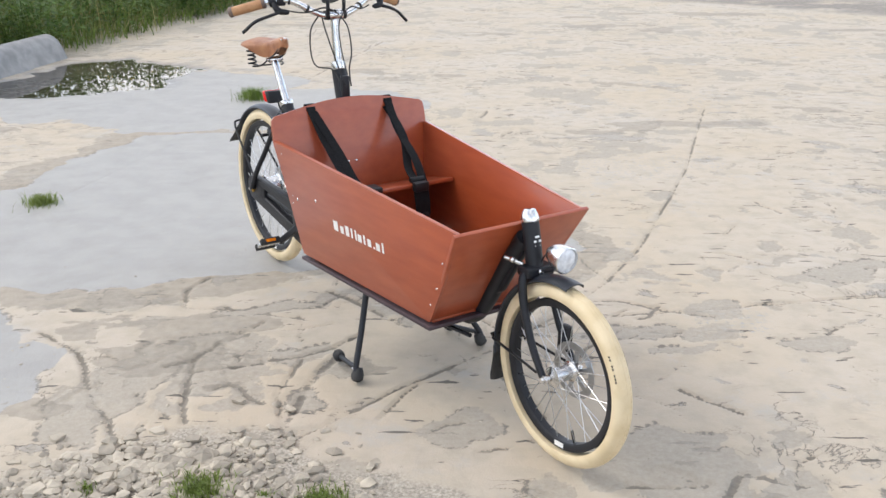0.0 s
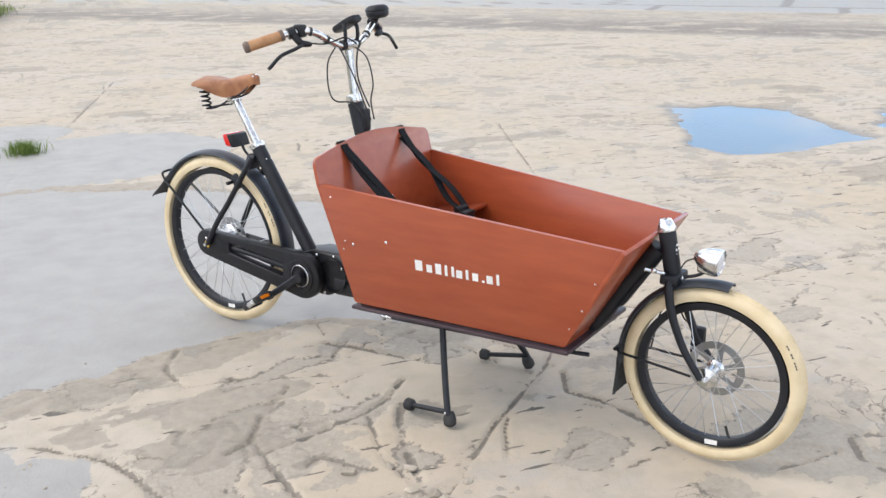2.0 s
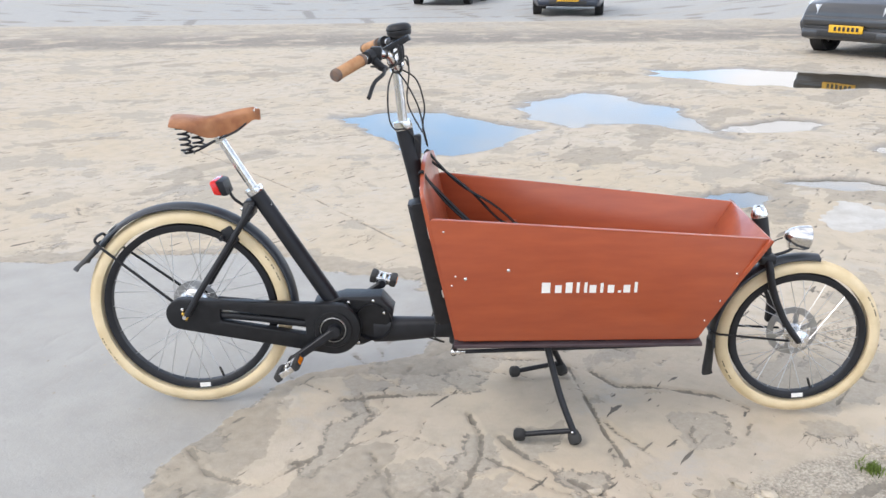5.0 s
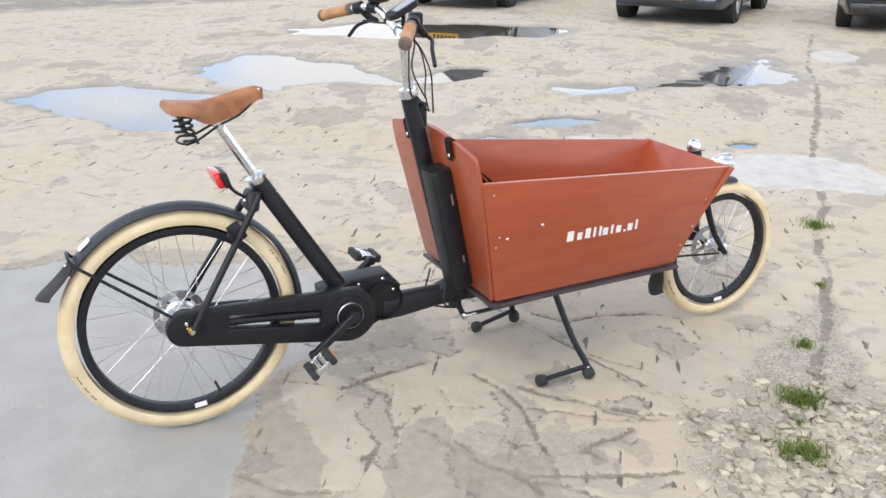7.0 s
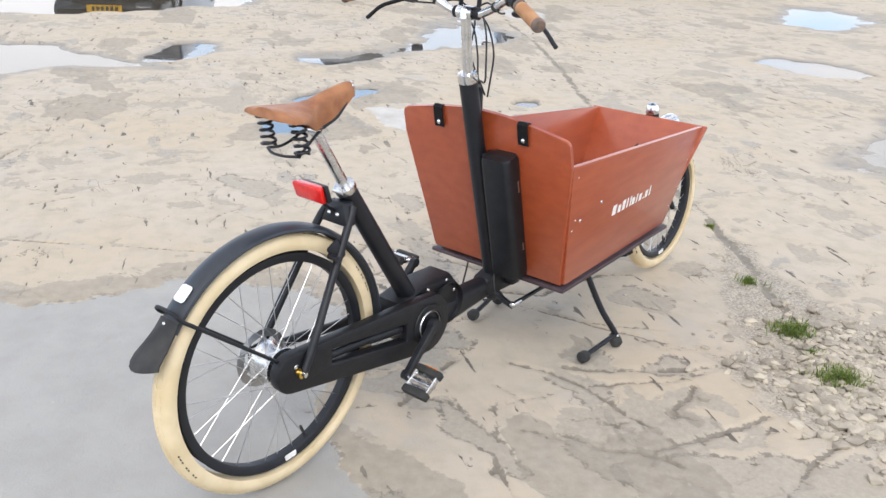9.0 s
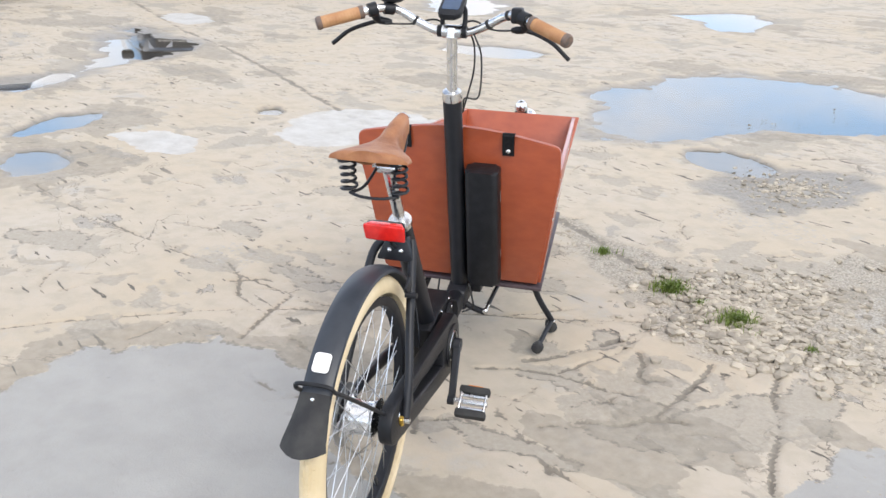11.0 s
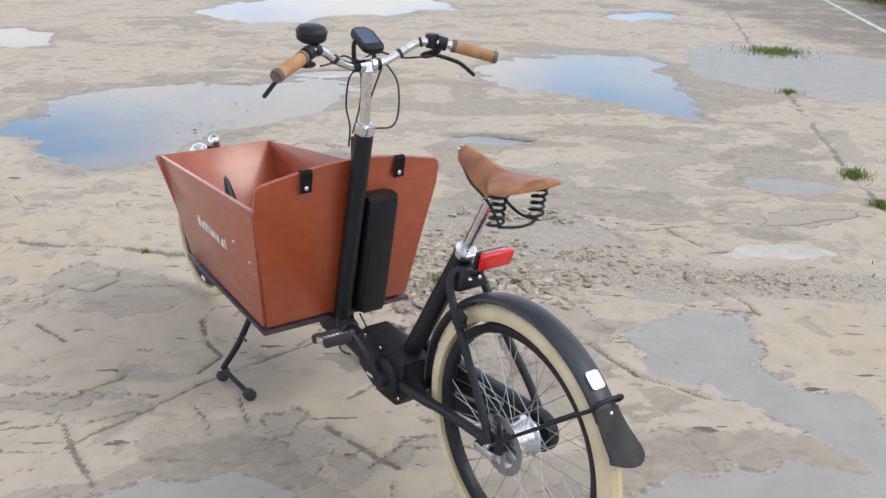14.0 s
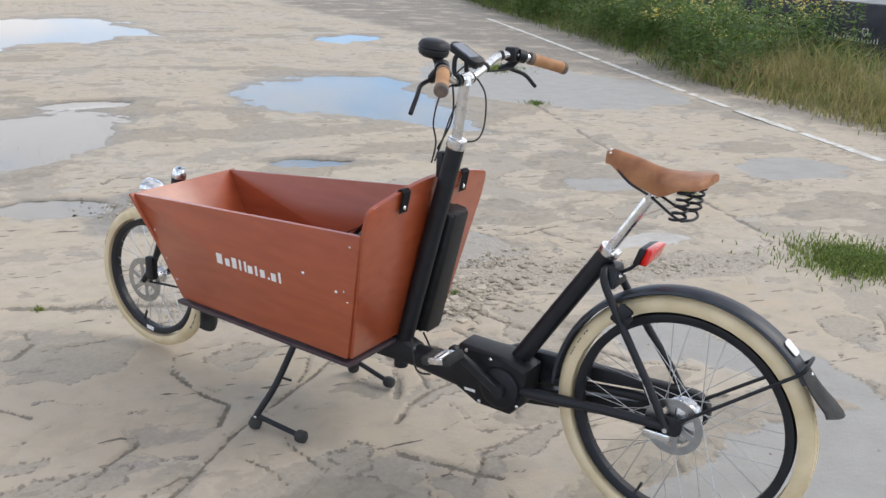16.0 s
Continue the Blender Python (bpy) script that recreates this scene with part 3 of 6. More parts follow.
def concrete():
    m = bpy.data.materials.new("old_concrete")
    m.use_nodes = True
    n, l = m.node_tree.nodes, m.node_tree.links
    b = n["Principled BSDF"]
    tc = n.new("ShaderNodeTexCoord")

    def tex(scale, detail=6, rough=0.6):
        t = n.new("ShaderNodeTexNoise")
        t.inputs["Scale"].default_value, t.inputs["Detail"].default_value, t.inputs["Roughness"].default_value = scale, detail, rough
        l.new(tc.outputs["Object"], t.inputs["Vector"])
        return t.outputs["Fac"]

    def ranged(v, lo, hi, a=0.0, z=1.0):
        r = n.new("ShaderNodeMapRange")
        for key, x in (("From Min", lo), ("From Max", hi), ("To Min", a), ("To Max", z)):
            r.inputs[key].default_value = x
        l.new(v, r.inputs["Value"])
        return r.outputs["Result"]

    def mixed(f, a, c):
        x = n.new("ShaderNodeMix")
        x.data_type = "RGBA"
        l.new(f, x.inputs["Factor"])
        for key, v in (("A", a), ("B", c)):
            if isinstance(v, tuple):
                x.inputs[key].default_value = (*v, 1)
            else:
                l.new(v, x.inputs[key])
        return x.outputs["Result"]

    def raw(key):
        t = n.new("ShaderNodeAttribute")
        t.attribute_name = key
        return t.outputs["Fac"]

    def maths(op, a, c):
        t = n.new("ShaderNodeMath")
        t.operation = op
        for i, v in enumerate((a, c)):
            if isinstance(v, (int, float)):
                t.inputs[i].default_value = v
            else:
                l.new(v, t.inputs[i])
        return t.outputs["Value"]

    def stretched(scale, detail, turn, sx, sy, dist=0.0, rough=0.6):
        m2 = n.new("ShaderNodeMapping")
        m2.inputs["Rotation"].default_value = (0, 0, radians(turn))
        m2.inputs["Scale"].default_value = (sx, sy, 1)
        l.new(tc.outputs["Object"], m2.inputs["Vector"])
        t = n.new("ShaderNodeTexNoise")
        for key, x in (("Scale", scale), ("Detail", detail), ("Distortion", dist), ("Roughness", rough)):
            t.inputs[key].default_value = x
        l.new(m2.outputs["Vector"], t.inputs["Vector"])
        return t.outputs["Fac"]

    def near(v, at, width):
        d = maths("ABSOLUTE", maths("SUBTRACT", v, at), 0)
        return ranged(d, width * 0.35, width, 1.0, 0.0)

    fine, mid, wide = tex(180, 4), tex(9, 8), tex(0.8, 6)
    fray = maths("SUBTRACT", tex(42, 6, 0.7), 0.5)
    kept = {}

    def attr(key):
        """The laid-out share, broken up into a crisp ragged rim where the surface has one."""
        if key not in kept:
            bite = {"grey": 1.5, "flake": 1.7, "crack": 1.9, "pale": 1.7, "damp": 1.5}.get(key)
            v = raw(key)
            kept[key] = ranged(maths("ADD", v, maths("MULTIPLY", fray, bite)), 0.40, 0.56) if bite else v
        return kept[key]

    tan = mixed(ranged(wide, 0.35, 0.68), (0.452, 0.378, 0.278), (0.462, 0.408, 0.336))
    tan = mixed(ranged(mid, 0.45, 0.8), tan, (0.37, 0.325, 0.255))
    tan = mixed(ranged(tex(2.7, 8, 0.7), 0.56, 0.72), tan, (0.40, 0.375, 0.335))
    # flaked patches with crisp broken rims, and short dark nicks
    skin = stretched(1.45, 9, 30, 1.0, 1.5, 0.35, 0.63)
    gritty = mixed(ranged(tex(75, 4, 0.8), 0.35, 0.65), (0.235, 0.215, 0.185), (0.40, 0.375, 0.33))
    tan = mixed(maths("MULTIPLY", ranged(skin, 0.622, 0.630), 0.75), tan, gritty)
    skin2 = stretched(4.2, 8, -20, 1.0, 1.9, 0.5, 0.6)
    tan = mixed(maths("MULTIPLY", ranged(skin2, 0.680, 0.688), 0.8), tan, gritty)
    skin3 = stretched(11.0, 6, 15, 1.0, 1.7, 0.6, 0.6)
    tan = mixed(maths("MULTIPLY", ranged(skin3, 0.70, 0.71), 0.7), tan, (0.21, 0.19, 0.16))
    crumb = ranged(tex(0.45, 5), 0.52, 0.62)
    tan = mixed(maths("MULTIPLY", maths("MULTIPLY", ranged(stretched(5.5, 9, 60, 1.0, 1.4, 0.8, 0.7), 0.53, 0.56), crumb), 0.55), tan, (0.27, 0.245, 0.205))
    nick = ranged(stretched(7.5, 5, 38, 0.55, 2.6, 0.2, 0.55), 0.658, 0.672)
    nick2 = ranged(stretched(6.0, 5, -52, 0.6, 2.8, 0.2, 0.55), 0.672, 0.686)
    gate = ranged(tex(1.1, 4), 0.26, 0.44)
    rim = maths("MULTIPLY", near(skin, 0.622, 0.0040), ranged(tex(3.5, 3), 0.50, 0.58))
    rim2 = maths("MULTIPLY", near(skin2, 0.680, 0.006), 0.9)
    hair = maths("MULTIPLY", near(stretched(0.75, 7, 10, 1, 1, 0.6, 0.58), 0.5, 0.0028), ranged(tex(0.9, 3), 0.54, 0.60))
    web = maths("MULTIPLY", near(stretched(1.7, 8, 40, 1, 1.3, 0.9, 0.6), 0.47, 0.0045), ranged(tex(1.3, 4), 0.56, 0.62))
    hair = maths("MAXIMUM", hair, web)
    lines = maths("MAXIMUM", maths("MAXIMUM", rim, rim2), maths("MAXIMUM", maths("MULTIPLY", maths("MAXIMUM", nick, nick2), gate), maths("MULTIPLY", hair, 0.8)))
    lines = maths("MULTIPLY", lines, ranged(attr("grey"), 0.2, 0.7, 1.0, 0.12))
    tan = mixed(maths("MULTIPLY", lines, 0.92), tan, (0.095, 0.085, 0.07))
    pale = mixed(ranged(tex(5, 8), 0.4, 0.7), (0.342, 0.332, 0.308), (0.297, 0.287, 0.266))
    pale = mixed(ranged(tex(60, 5, 0.7), 0.68, 0.74), pale, (0.17, 0.165, 0.155))
    col = mixed(attr("grey"), tan, pale)
    stain = mixed(ranged(tex(60, 8, 0.75), 0.35, 0.7), (0.295, 0.262, 0.212), (0.40, 0.362, 0.298))
    col = mixed(maths("MULTIPLY", attr("flake"), 0.8), col, stain)
    grits = mixed(ranged(tex(110, 3), 0.35, 0.65), (0.22, 0.195, 0.158), (0.46, 0.415, 0.34))
    col = mixed(attr("grit"), col, grits)
    earth = mixed(ranged(tex(14, 6), 0.35, 0.65), (0.17, 0.15, 0.125), (0.28, 0.25, 0.21))
    col = mixed(maths("MULTIPLY", attr("dirt"), ranged(tex(1.6, 7), 0.34, 0.5)), col, earth)
    speck = ranged(tex(38, 5, 0.7), 0.68, 0.75)
    col = mixed(maths("MULTIPLY", speck, 0.5), col, (0.20, 0.18, 0.15))
    grime = mixed(ranged(tex(30, 6), 0.3, 0.7), (0.135, 0.120, 0.098), (0.25, 0.225, 0.185))
    col = mixed(maths("MULTIPLY", attr("crack"), 0.85), col, grime)
    col = mixed(maths("MULTIPLY", attr("damp"), 0.55), col, mixed(ranged(tex(22, 6), 0.35, 0.65), (0.20, 0.178, 0.142), (0.30, 0.268, 0.215)))
    film = mixed(ranged(tex(6, 7, 0.7), 0.4, 0.65), (0.52, 0.51, 0.485), (0.41, 0.395, 0.365))
    col = mixed(maths("MULTIPLY", attr("pale"), 0.9), col, film)
    soaked = mixed(ranged(tex(3, 6), 0.3, 0.7), (0.165, 0.155, 0.14), (0.23, 0.215, 0.19))
    col = mixed(maths("MULTIPLY", attr("wet"), 0.8), col, soaked)
    l.new(col, b.inputs["Base Color"])
    rough = maths("SUBTRACT", maths("SUBTRACT", ranged(mid, 0.2, 0.8, 0.72, 0.9), maths("MULTIPLY", attr("wet"), 0.35)), maths("MULTIPLY", attr("grey"), 0.2))
    l.new(rough, b.inputs["Roughness"])
    bp = n.new("ShaderNodeBump")
    bp.inputs["Strength"].default_value, bp.inputs["Distance"].default_value = 0.6, 0.004
    l.new(maths("SUBTRACT", maths("ADD", maths("MULTIPLY", fine, 0.4), tex(45, 6)), maths("MULTIPLY", lines, 1.2)), bp.inputs["Height"])
    l.new(bp.outputs["Normal"], b.inputs["Normal"])
    return m


me.materials.append(concrete())
ground = tagged(new("ground", me), "worn tan concrete yard with cracks, grey patches and hollows", "ground", kind="structure")


def water_material():
    m = bpy.data.materials.new("puddle_water")
    m.use_nodes = True
    n, l = m.node_tree.nodes, m.node_tree.links
    n.remove(n["Principled BSDF"])
    fr, tr, gl, mx = (n.new("ShaderNode" + k) for k in ("Fresnel", "BsdfTransparent", "BsdfGlossy", "MixShader"))
    fr.inputs["IOR"].default_value = 3.4
    tr.inputs["Color"].default_value = (0.80, 0.79, 0.75, 1)
    gl.inputs["Roughness"].default_value = 0.015
    tx, bp = n.new("ShaderNodeTexNoise"), n.new("ShaderNodeBump")
    tx.inputs["Scale"].default_value = 7.0
    bp.inputs["Strength"].default_value, bp.inputs["Distance"].default_value = 0.05, 0.01
    l.new(tx.outputs["Fac"], bp.inputs["Height"])
    l.new(bp.outputs["Normal"], gl.inputs["Normal"])
    l.new(fr.outputs["Fac"], mx.inputs["Fac"])
    l.new(tr.outputs["BSDF"], mx.inputs[1])
    l.new(gl.outputs["BSDF"], mx.inputs[2])
    l.new(mx.outputs["Shader"], n["Material Output"].inputs["Surface"])
    return m


M_WATER = water_material()
for i, p in enumerate(PUDDLES):
    cx, cy = sum(x for x, y in p) / len(p), sum(y for x, y in p) / len(p)
    bm = B()
    ring = [bm.verts.new(((x - cx) * 1.22 + 0.10 * np.sign(x - cx), (y - cy) * 1.22 + 0.10 * np.sign(y - cy), 0)) for x, y in p]
    water_face = bm.faces.new(ring)
    water_face.normal_update()
    if water_face.normal.z < 0:
        water_face.normal_flip()
    w = part("puddle_water", bm, M_WATER, None, smooth=False)
    w.matrix_world = pose(cx, cy, -0.0150 - 0.0004 * i)
    w.visible_shadow = False
    tagged(w, "shallow rainwater puddle lying on the concrete", "puddle", "puddles in the yard", "structure")


# ---- the cargo bicycle: x forward from the rear axle, y to its left ----
bike = thing("cargo_bicycle", "black cargo bicycle with red-brown plywood box and cream tyres", "cargo bicycle", pose(-0.770, 3.986, 0, 0, 0, -55.7))
RY = 0.012                      # the rear wheel stands a little to the left
REAR, FRONT = Vector((-0.008, RY, 0.338)), Vector((1.970, 0, 0.277))


def wheel(name, hub, r, rim_out, rim_in, w, spokes, hub_r, disc_y, disc_r, label):
    bm = B()
    lathe(bm, [(rim_in, -0.011), (rim_in + 0.004, -0.014), (rim_out - 0.003, -0.0165), (rim_out, -0.016), (rim_out - 0.006, -0.010), (rim_in + 0.008, 0), (rim_out - 0.006, 0.010),
               (rim_out, 0.016), (rim_out - 0.003, 0.0165), (rim_in + 0.004, 0.014), (rim_in, 0.011), (rim_in - 0.001, 0)], axis="y", n=72, closed=True)
    rim = part(name, bm, M_BLACK, bike, label)
    rim.location = hub
    # tyre with fine raised tread blocks
    h = r - rim_out + 0.006
    prof = []
    for k in range(15):
        t = radians(-118 + 236 * k / 14)
        prof.append((r - h / 2 + h / 2 * math.cos(t), w / 2 * math.sin(t)))
    bm = B()
    lathe(bm, prof, axis="y", n=96, closed=True)
    tyre = part("tyre", bm, M_CREAM, rim, "cream balloon tyre")
    bm = B()
    for k in range(96):
        for s in (-1, 0, 1):
            a = 2 * math.pi * (k + 0.5 * (s == 0)) / 96
            t = radians(26 * s)
            rr = r - h / 2 + (h / 2 + 0.0002) * math.cos(t)
            m = Matrix.Rotation(-a, 4, "Y") @ Matrix.Translation((rr, w / 2 * math.sin(t), 0)) @ Matrix.Rotation(t, 4, "Z")
            block(bm, (-0.001, -0.0035, -0.008 * r / 0.33), (0.0008, 0.0035, 0.008 * r / 0.33), 0, m=m)
    part("tread", bm, M_CREAM, rim, kind="stuff")
    # thin dark lettering band moulded on each sidewall, unreadable
    bm = B()
    for s in (-1, 1):
        for a0 in (20, 200):
            for k in range(9):
                if k in (3, 6):
                    continue
                a = radians(a0 + 1.9 * k)
                t = radians(62)
                rr = r - h / 2 + h / 2 * math.cos(t)
                m = Matrix.Rotation(-a, 4, "Y") @ Matrix.Translation((rr, s * (w / 2 * math.sin(t) + 0.0004), 0)) @ Matrix.Rotation(s * t, 4, "Z")
                block(bm, (-0.0004, -0.0018, -0.0030), (0.0004, 0.0018, 0.0030), 0, m=m)
    part("sidewall_print", bm, M_RUBBER, rim, "dark worn print", kind="stuff")
    bm = B()
    lathe(bm, [(0.006, -0.062), (0.009, -0.06), (0.009, -0.042), (hub_r * 0.8, -0.038), (hub_r + 0.008, -0.034), (hub_r + 0.008, -0.030), (hub_r, -0.024), (hub_r * 0.92, 0), (hub_r, 0.024),
               (hub_r + 0.008, 0.030), (hub_r + 0.008, 0.034), (hub_r * 0.8, 0.038), (0.009, 0.042), (0.009, 0.06), (0.006, 0.062)], axis="y", n=32)
    part("hub", bm, M_CHROME, rim, "silver hub")
    # spokes, each its own piece
    bm = B()
    rod(bm, (0, 0, 0), (1, 0, 0), 1, 5)
    me = bpy.data.meshes.new("spoke")
    bm.to_mesh(me)
    bm.free()
    me.materials.append(M_STEEL)
    for k in range(spokes):
        side = 1 if k % 2 else -1
        a = 2 * math.pi * k / spokes
        lean = radians(62) * (1 if (k // 2) % 2 else -1)
        p = Vector(((hub_r + 0.004) * math.cos(a + lean), side * 0.032, (hub_r + 0.004) * math.sin(a + lean)))
        q = Vector(((rim_in + 0.002) * math.cos(a), side * 0.003, (rim_in + 0.002) * math.sin(a)))
        ob = new("spoke", me)
        ob.parent = rim
        d = q - p
        ob.matrix_local = Matrix.Translation(p) @ d.to_track_quat("X", "Z").to_matrix().to_4x4() @ Matrix.Diagonal((d.length, 0.0011, 0.0011, 1))
    # drilled brake disc
    bm = B()
    k = 40
    ring = lambda rr, wob: [(rr * math.cos(2 * math.pi * i / 80) * (1 + wob * (i % 4 == 0)), rr * math.sin(2 * math.pi * i / 80) * (1 + wob * (i % 4 == 0))) for i in range(80)]
    plate(bm, ring(disc_r, 0.02), 0.002, hole=ring(disc_r * 0.74, -0.02), m=Matrix.Translation((0, disc_y, 0)) @ Matrix.Rotation(math.pi / 2, 4, "X"))
    part("brake_disc", bm, M_DISC, rim, "drilled steel brake disc")
    bm = B()
    star = [((disc_r * 0.78 if i % 4 < 2 else 0.022) * math.cos(2 * math.pi * (i + 0.9 * (i % 4 < 2)) / 24), (disc_r * 0.78 if i % 4 < 2 else 0.022) * math.sin(2 * math.pi * (i + 0.9 * (i % 4 < 2)) / 24)) for i in range(24)]
    plate(bm, star, 0.003, m=Matrix.Translation((0, disc_y + 0.0005, 0)) @ Matrix.Rotation(math.pi / 2, 4, "X"))
    part("disc_carrier", bm, M_DISC, rim)
    # valve and a small white rim sticker
    bm = B()
    a = radians(-70)
    rod(bm, (rim_in * math.cos(a), 0, rim_in * math.sin(a)), ((rim_in - 0.035) * math.cos(a), 0, (rim_in - 0.035) * math.sin(a)), 0.004, 8)
    part("valve", bm, M_RUBBER, rim)
    bm = B()
    a = radians(-84)
    for s in (-1, 1):
        block(bm, (rim_in + 0.004, s * 0.0158 - 0.001, -0.018), (rim_out - 0.004, s * 0.0158 + 0.001, 0.018), 0, m=Matrix.Rotation(-a, 4, "Y"))
    part("rim_sticker", bm, M_WHITE, rim, "small white sticker", split=True)
    return rim


wheel("rear_wheel", REAR, 0.337, 0.287, 0.264, 0.054, 36, 0.043, 0.048, 0.076, "black rear wheel rim")
wheel("front_wheel", FRONT, 0.262, 0.216, 0.194, 0.054, 32, 0.022, 0.046, 0.082, "black front wheel rim")


# mudguards
def mudguard(name, hub, r, a0, a1, w, label, steps=48):
    bm = B()
    sec = [(-1, -0.30), (-0.93, -0.12), (-0.7, 0.0), (-0.35, 0.10), (0, 0.13), (0.35, 0.10), (0.7, 0.0), (0.93, -0.12), (1, -0.30)]
    outer, inner = [], []
    for k in range(steps + 1):
        a = radians(a0 + (a1 - a0) * k / steps)
        ro, ri = [], []
        for s, d in sec:
            for lst, off in ((ro, 0.0), (ri, -0.003)):
                rr = r + d * w * 0.5 + off
                lst.append(bm.verts.new((hub.x + rr * math.cos(a), hub.y + s * (w / 2 + off * 0.6), hub.z + rr * math.sin(a))))
        outer.append(ro)
        inner.append(ri)
    n = len(sec)
    for k in range(steps):
        for i in range(n - 1):
            bm.faces.new((outer[k][i], outer[k][i + 1], outer[k + 1][i + 1], outer[k + 1][i]))
            bm.faces.new((inner[k][i + 1], inner[k][i], inner[k + 1][i], inner[k + 1][i + 1]))
        for i in (0, n - 1):
            bm.faces.new((outer[k][i], outer[k + 1][i], inner[k + 1][i], inner[k][i]))
    for k in (0, steps):
        for i in range(n - 1):
            bm.faces.new((outer[k][i], inner[k][i], inner[k][i + 1], outer[k][i + 1]))
    bmesh.ops.recalc_face_normals(bm, faces=bm.faces)
    return part(name, bm, M_FENDER, bike, label)


rear_guard = mudguard("rear_mudguard", REAR, 0.355, 2, 146, 0.066, "dark plastic rear mudguard")
front_guard = mudguard("front_mudguard", FRONT, 0.277, 82, 188, 0.062, "dark plastic front mudguard")


def flap(hub, r, a0, a1, w0, w1, out, parent):
    bm = B()
    grid = []
    for k in range(9):
        t = k / 8
        a = radians(a0 + (a1 - a0) * t)
        rr = r + 0.004 + out * t * t
        w = w0 + (w1 - w0) * t ** 1.3
        row = []
        for i in range(13):
            s = -1 + 2 * i / 12
            ripple = 0.0022 * (i % 2) * t
            rr2 = rr - 0.010 * s * s - 0.006 * (s * s) * t * 1.5 + ripple - (0.006 * s * s if k == 8 else 0)
            aa = a + radians(2.0 * (1 - s * s)) * t
            row.append(Vector((hub.x + rr2 * math.cos(aa), hub.y + s * w / 2, hub.z + rr2 * math.sin(aa))))
        grid.append(row)
    vs = [[[bm.verts.new(p + Vector((p.x - hub.x, 0, p.z - hub.z)).normalized() * d) for p in row] for row in grid] for d in (0, 0.004)]
    for s, sheet in enumerate(vs):
        for k in range(8):
            for i in range(12):
                q = (sheet[k][i], sheet[k][i + 1], sheet[k + 1][i + 1], sheet[k + 1][i])
                bm.faces.new(q if s else q[::-1])
    for k in range(8):
        for i in (0, 12):
            bm.faces.new((vs[0][k][i], vs[0][k + 1][i], vs[1][k + 1][i], vs[1][k][i]))
    for k in (0, 8):
        for i in range(12):
            bm.faces.new((vs[0][k][i], vs[0][k][i + 1], vs[1][k][i + 1], vs[1][k][i]))
    bmesh.ops.recalc_face_normals(bm, faces=bm.faces)
    return part("mudflap", bm, M_RUBBER, parent, "ribbed rubber mudflap")


flap(REAR, 0.357, 142, 159, 0.064, 0.096, 0.036, rear_guard)
flap(FRONT, 0.277, 183, 204, 0.060, 0.084, 0.036, front_guard)
bm = B()
a = radians(132)
plate(bm, rounded(0.036, 0.042, 0.008), 0.0014, m=frame_of((REAR.x + 0.360 * math.cos(a), RY, REAR.z + 0.360 * math.sin(a)), (0, 1, 0), (-math.sin(a), 0, math.cos(a))))
part("guard_sticker", bm, M_WHITE, rear_guard, "white approval sticker")
bm = B()
a = radians(144)
ball(bm, (REAR.x + 0.3625 * math.cos(a), RY, REAR.z + 0.3625 * math.sin(a)), 0.0055)
part("guard_bolt", bm, M_CHROME, rear_guard)

# stays of the mudguards
bm = B()
p, h = Vector((REAR.x + 0.366 * math.cos(radians(140)), RY, REAR.z + 0.366 * math.sin(radians(140)))), REAR
sweep(bm, smooth_path([(h.x - 0.01, RY - 0.066, h.z + 0.02), (p.x + 0.05, RY - 0.050, p.z - 0.045), (p.x + 0.004, RY - 0.042, p.z - 0.01), (p.x - 0.006, RY - 0.03, p.z + 0.006), (p.x - 0.006, RY + 0.03, p.z + 0.006),
                       (p.x + 0.004, RY + 0.042, p.z - 0.01), (p.x + 0.05, RY + 0.050, p.z - 0.045), (h.x - 0.01, RY + 0.066, h.z + 0.02)], 5), 0.0048, 8)
part("rear_stay", bm, M_PLASTIC, rear_guard)
bm = B()
for s in (-1, 1):
    sweep(bm, [(FRONT.x - 0.275, s * 0.030, FRONT.z + 0.02), (FRONT.x - 0.26, s * 0.042, FRONT.z + 0.018), (FRONT.x - 0.04, s * 0.056, FRONT.z + 0.005)], 0.004, 8)
rod(bm, (FRONT.x - 0.281, -0.032, FRONT.z + 0.02), (FRONT.x - 0.281, 0.032, FRONT.z + 0.02), 0.006, 8)
part("front_stay", bm, M_PLASTIC, front_guard)

# frame
bm = B()
sweep(bm, [(0.232, 0, 0.737), (0.465, 0, 0.372)], [0.0255, 0.0265], 20)
seat_tube = part("seat_tube", bm, M_BLACK, bike)
bm = B()
plate(bm, [(-0.014, 0.0), (0.0, 0.016), (0.014, 0.0), (0.0, -0.016)], 0.0008, m=frame_of((0.283, 0.0, 0.700), (0, -1, 0), (-0.54, 0, 0.84)) @ Matrix.Translation((0, 0, 0.0)))
part("head_badge", bm, M_WHITE, seat_tube, "small pale badge", split=True)
bm = B()
sweep(bm, [(0.60, 0, 0.278), (0.66, 0, 0.278), (0.80, 0, 0.287), (0.96, 0, 0.29)], [0.042, 0.040, 0.033, 0.032], section=[(math.copysign(abs(math.cos(t)) ** 0.6, math.cos(t)), 0.8 * math.copysign(abs(math.sin(t)) ** 0.6, math.sin(t))) for t in [2 * math.pi * k / 20 for k in range(20)]])
part("main_tube", bm, M_BLACK, bike)
bm = B()
sweep(bm, smooth_path([(0.9, 0, 0.288), (1.45, 0, 0.288), (1.545, 0, 0.300), (1.61, 0, 0.36), (1.71, 0, 0.510), (1.795, 0, 0.625)], 7), 0.027, 18)
part("down_tube", bm, M_BLACK, bike)
bm = B()
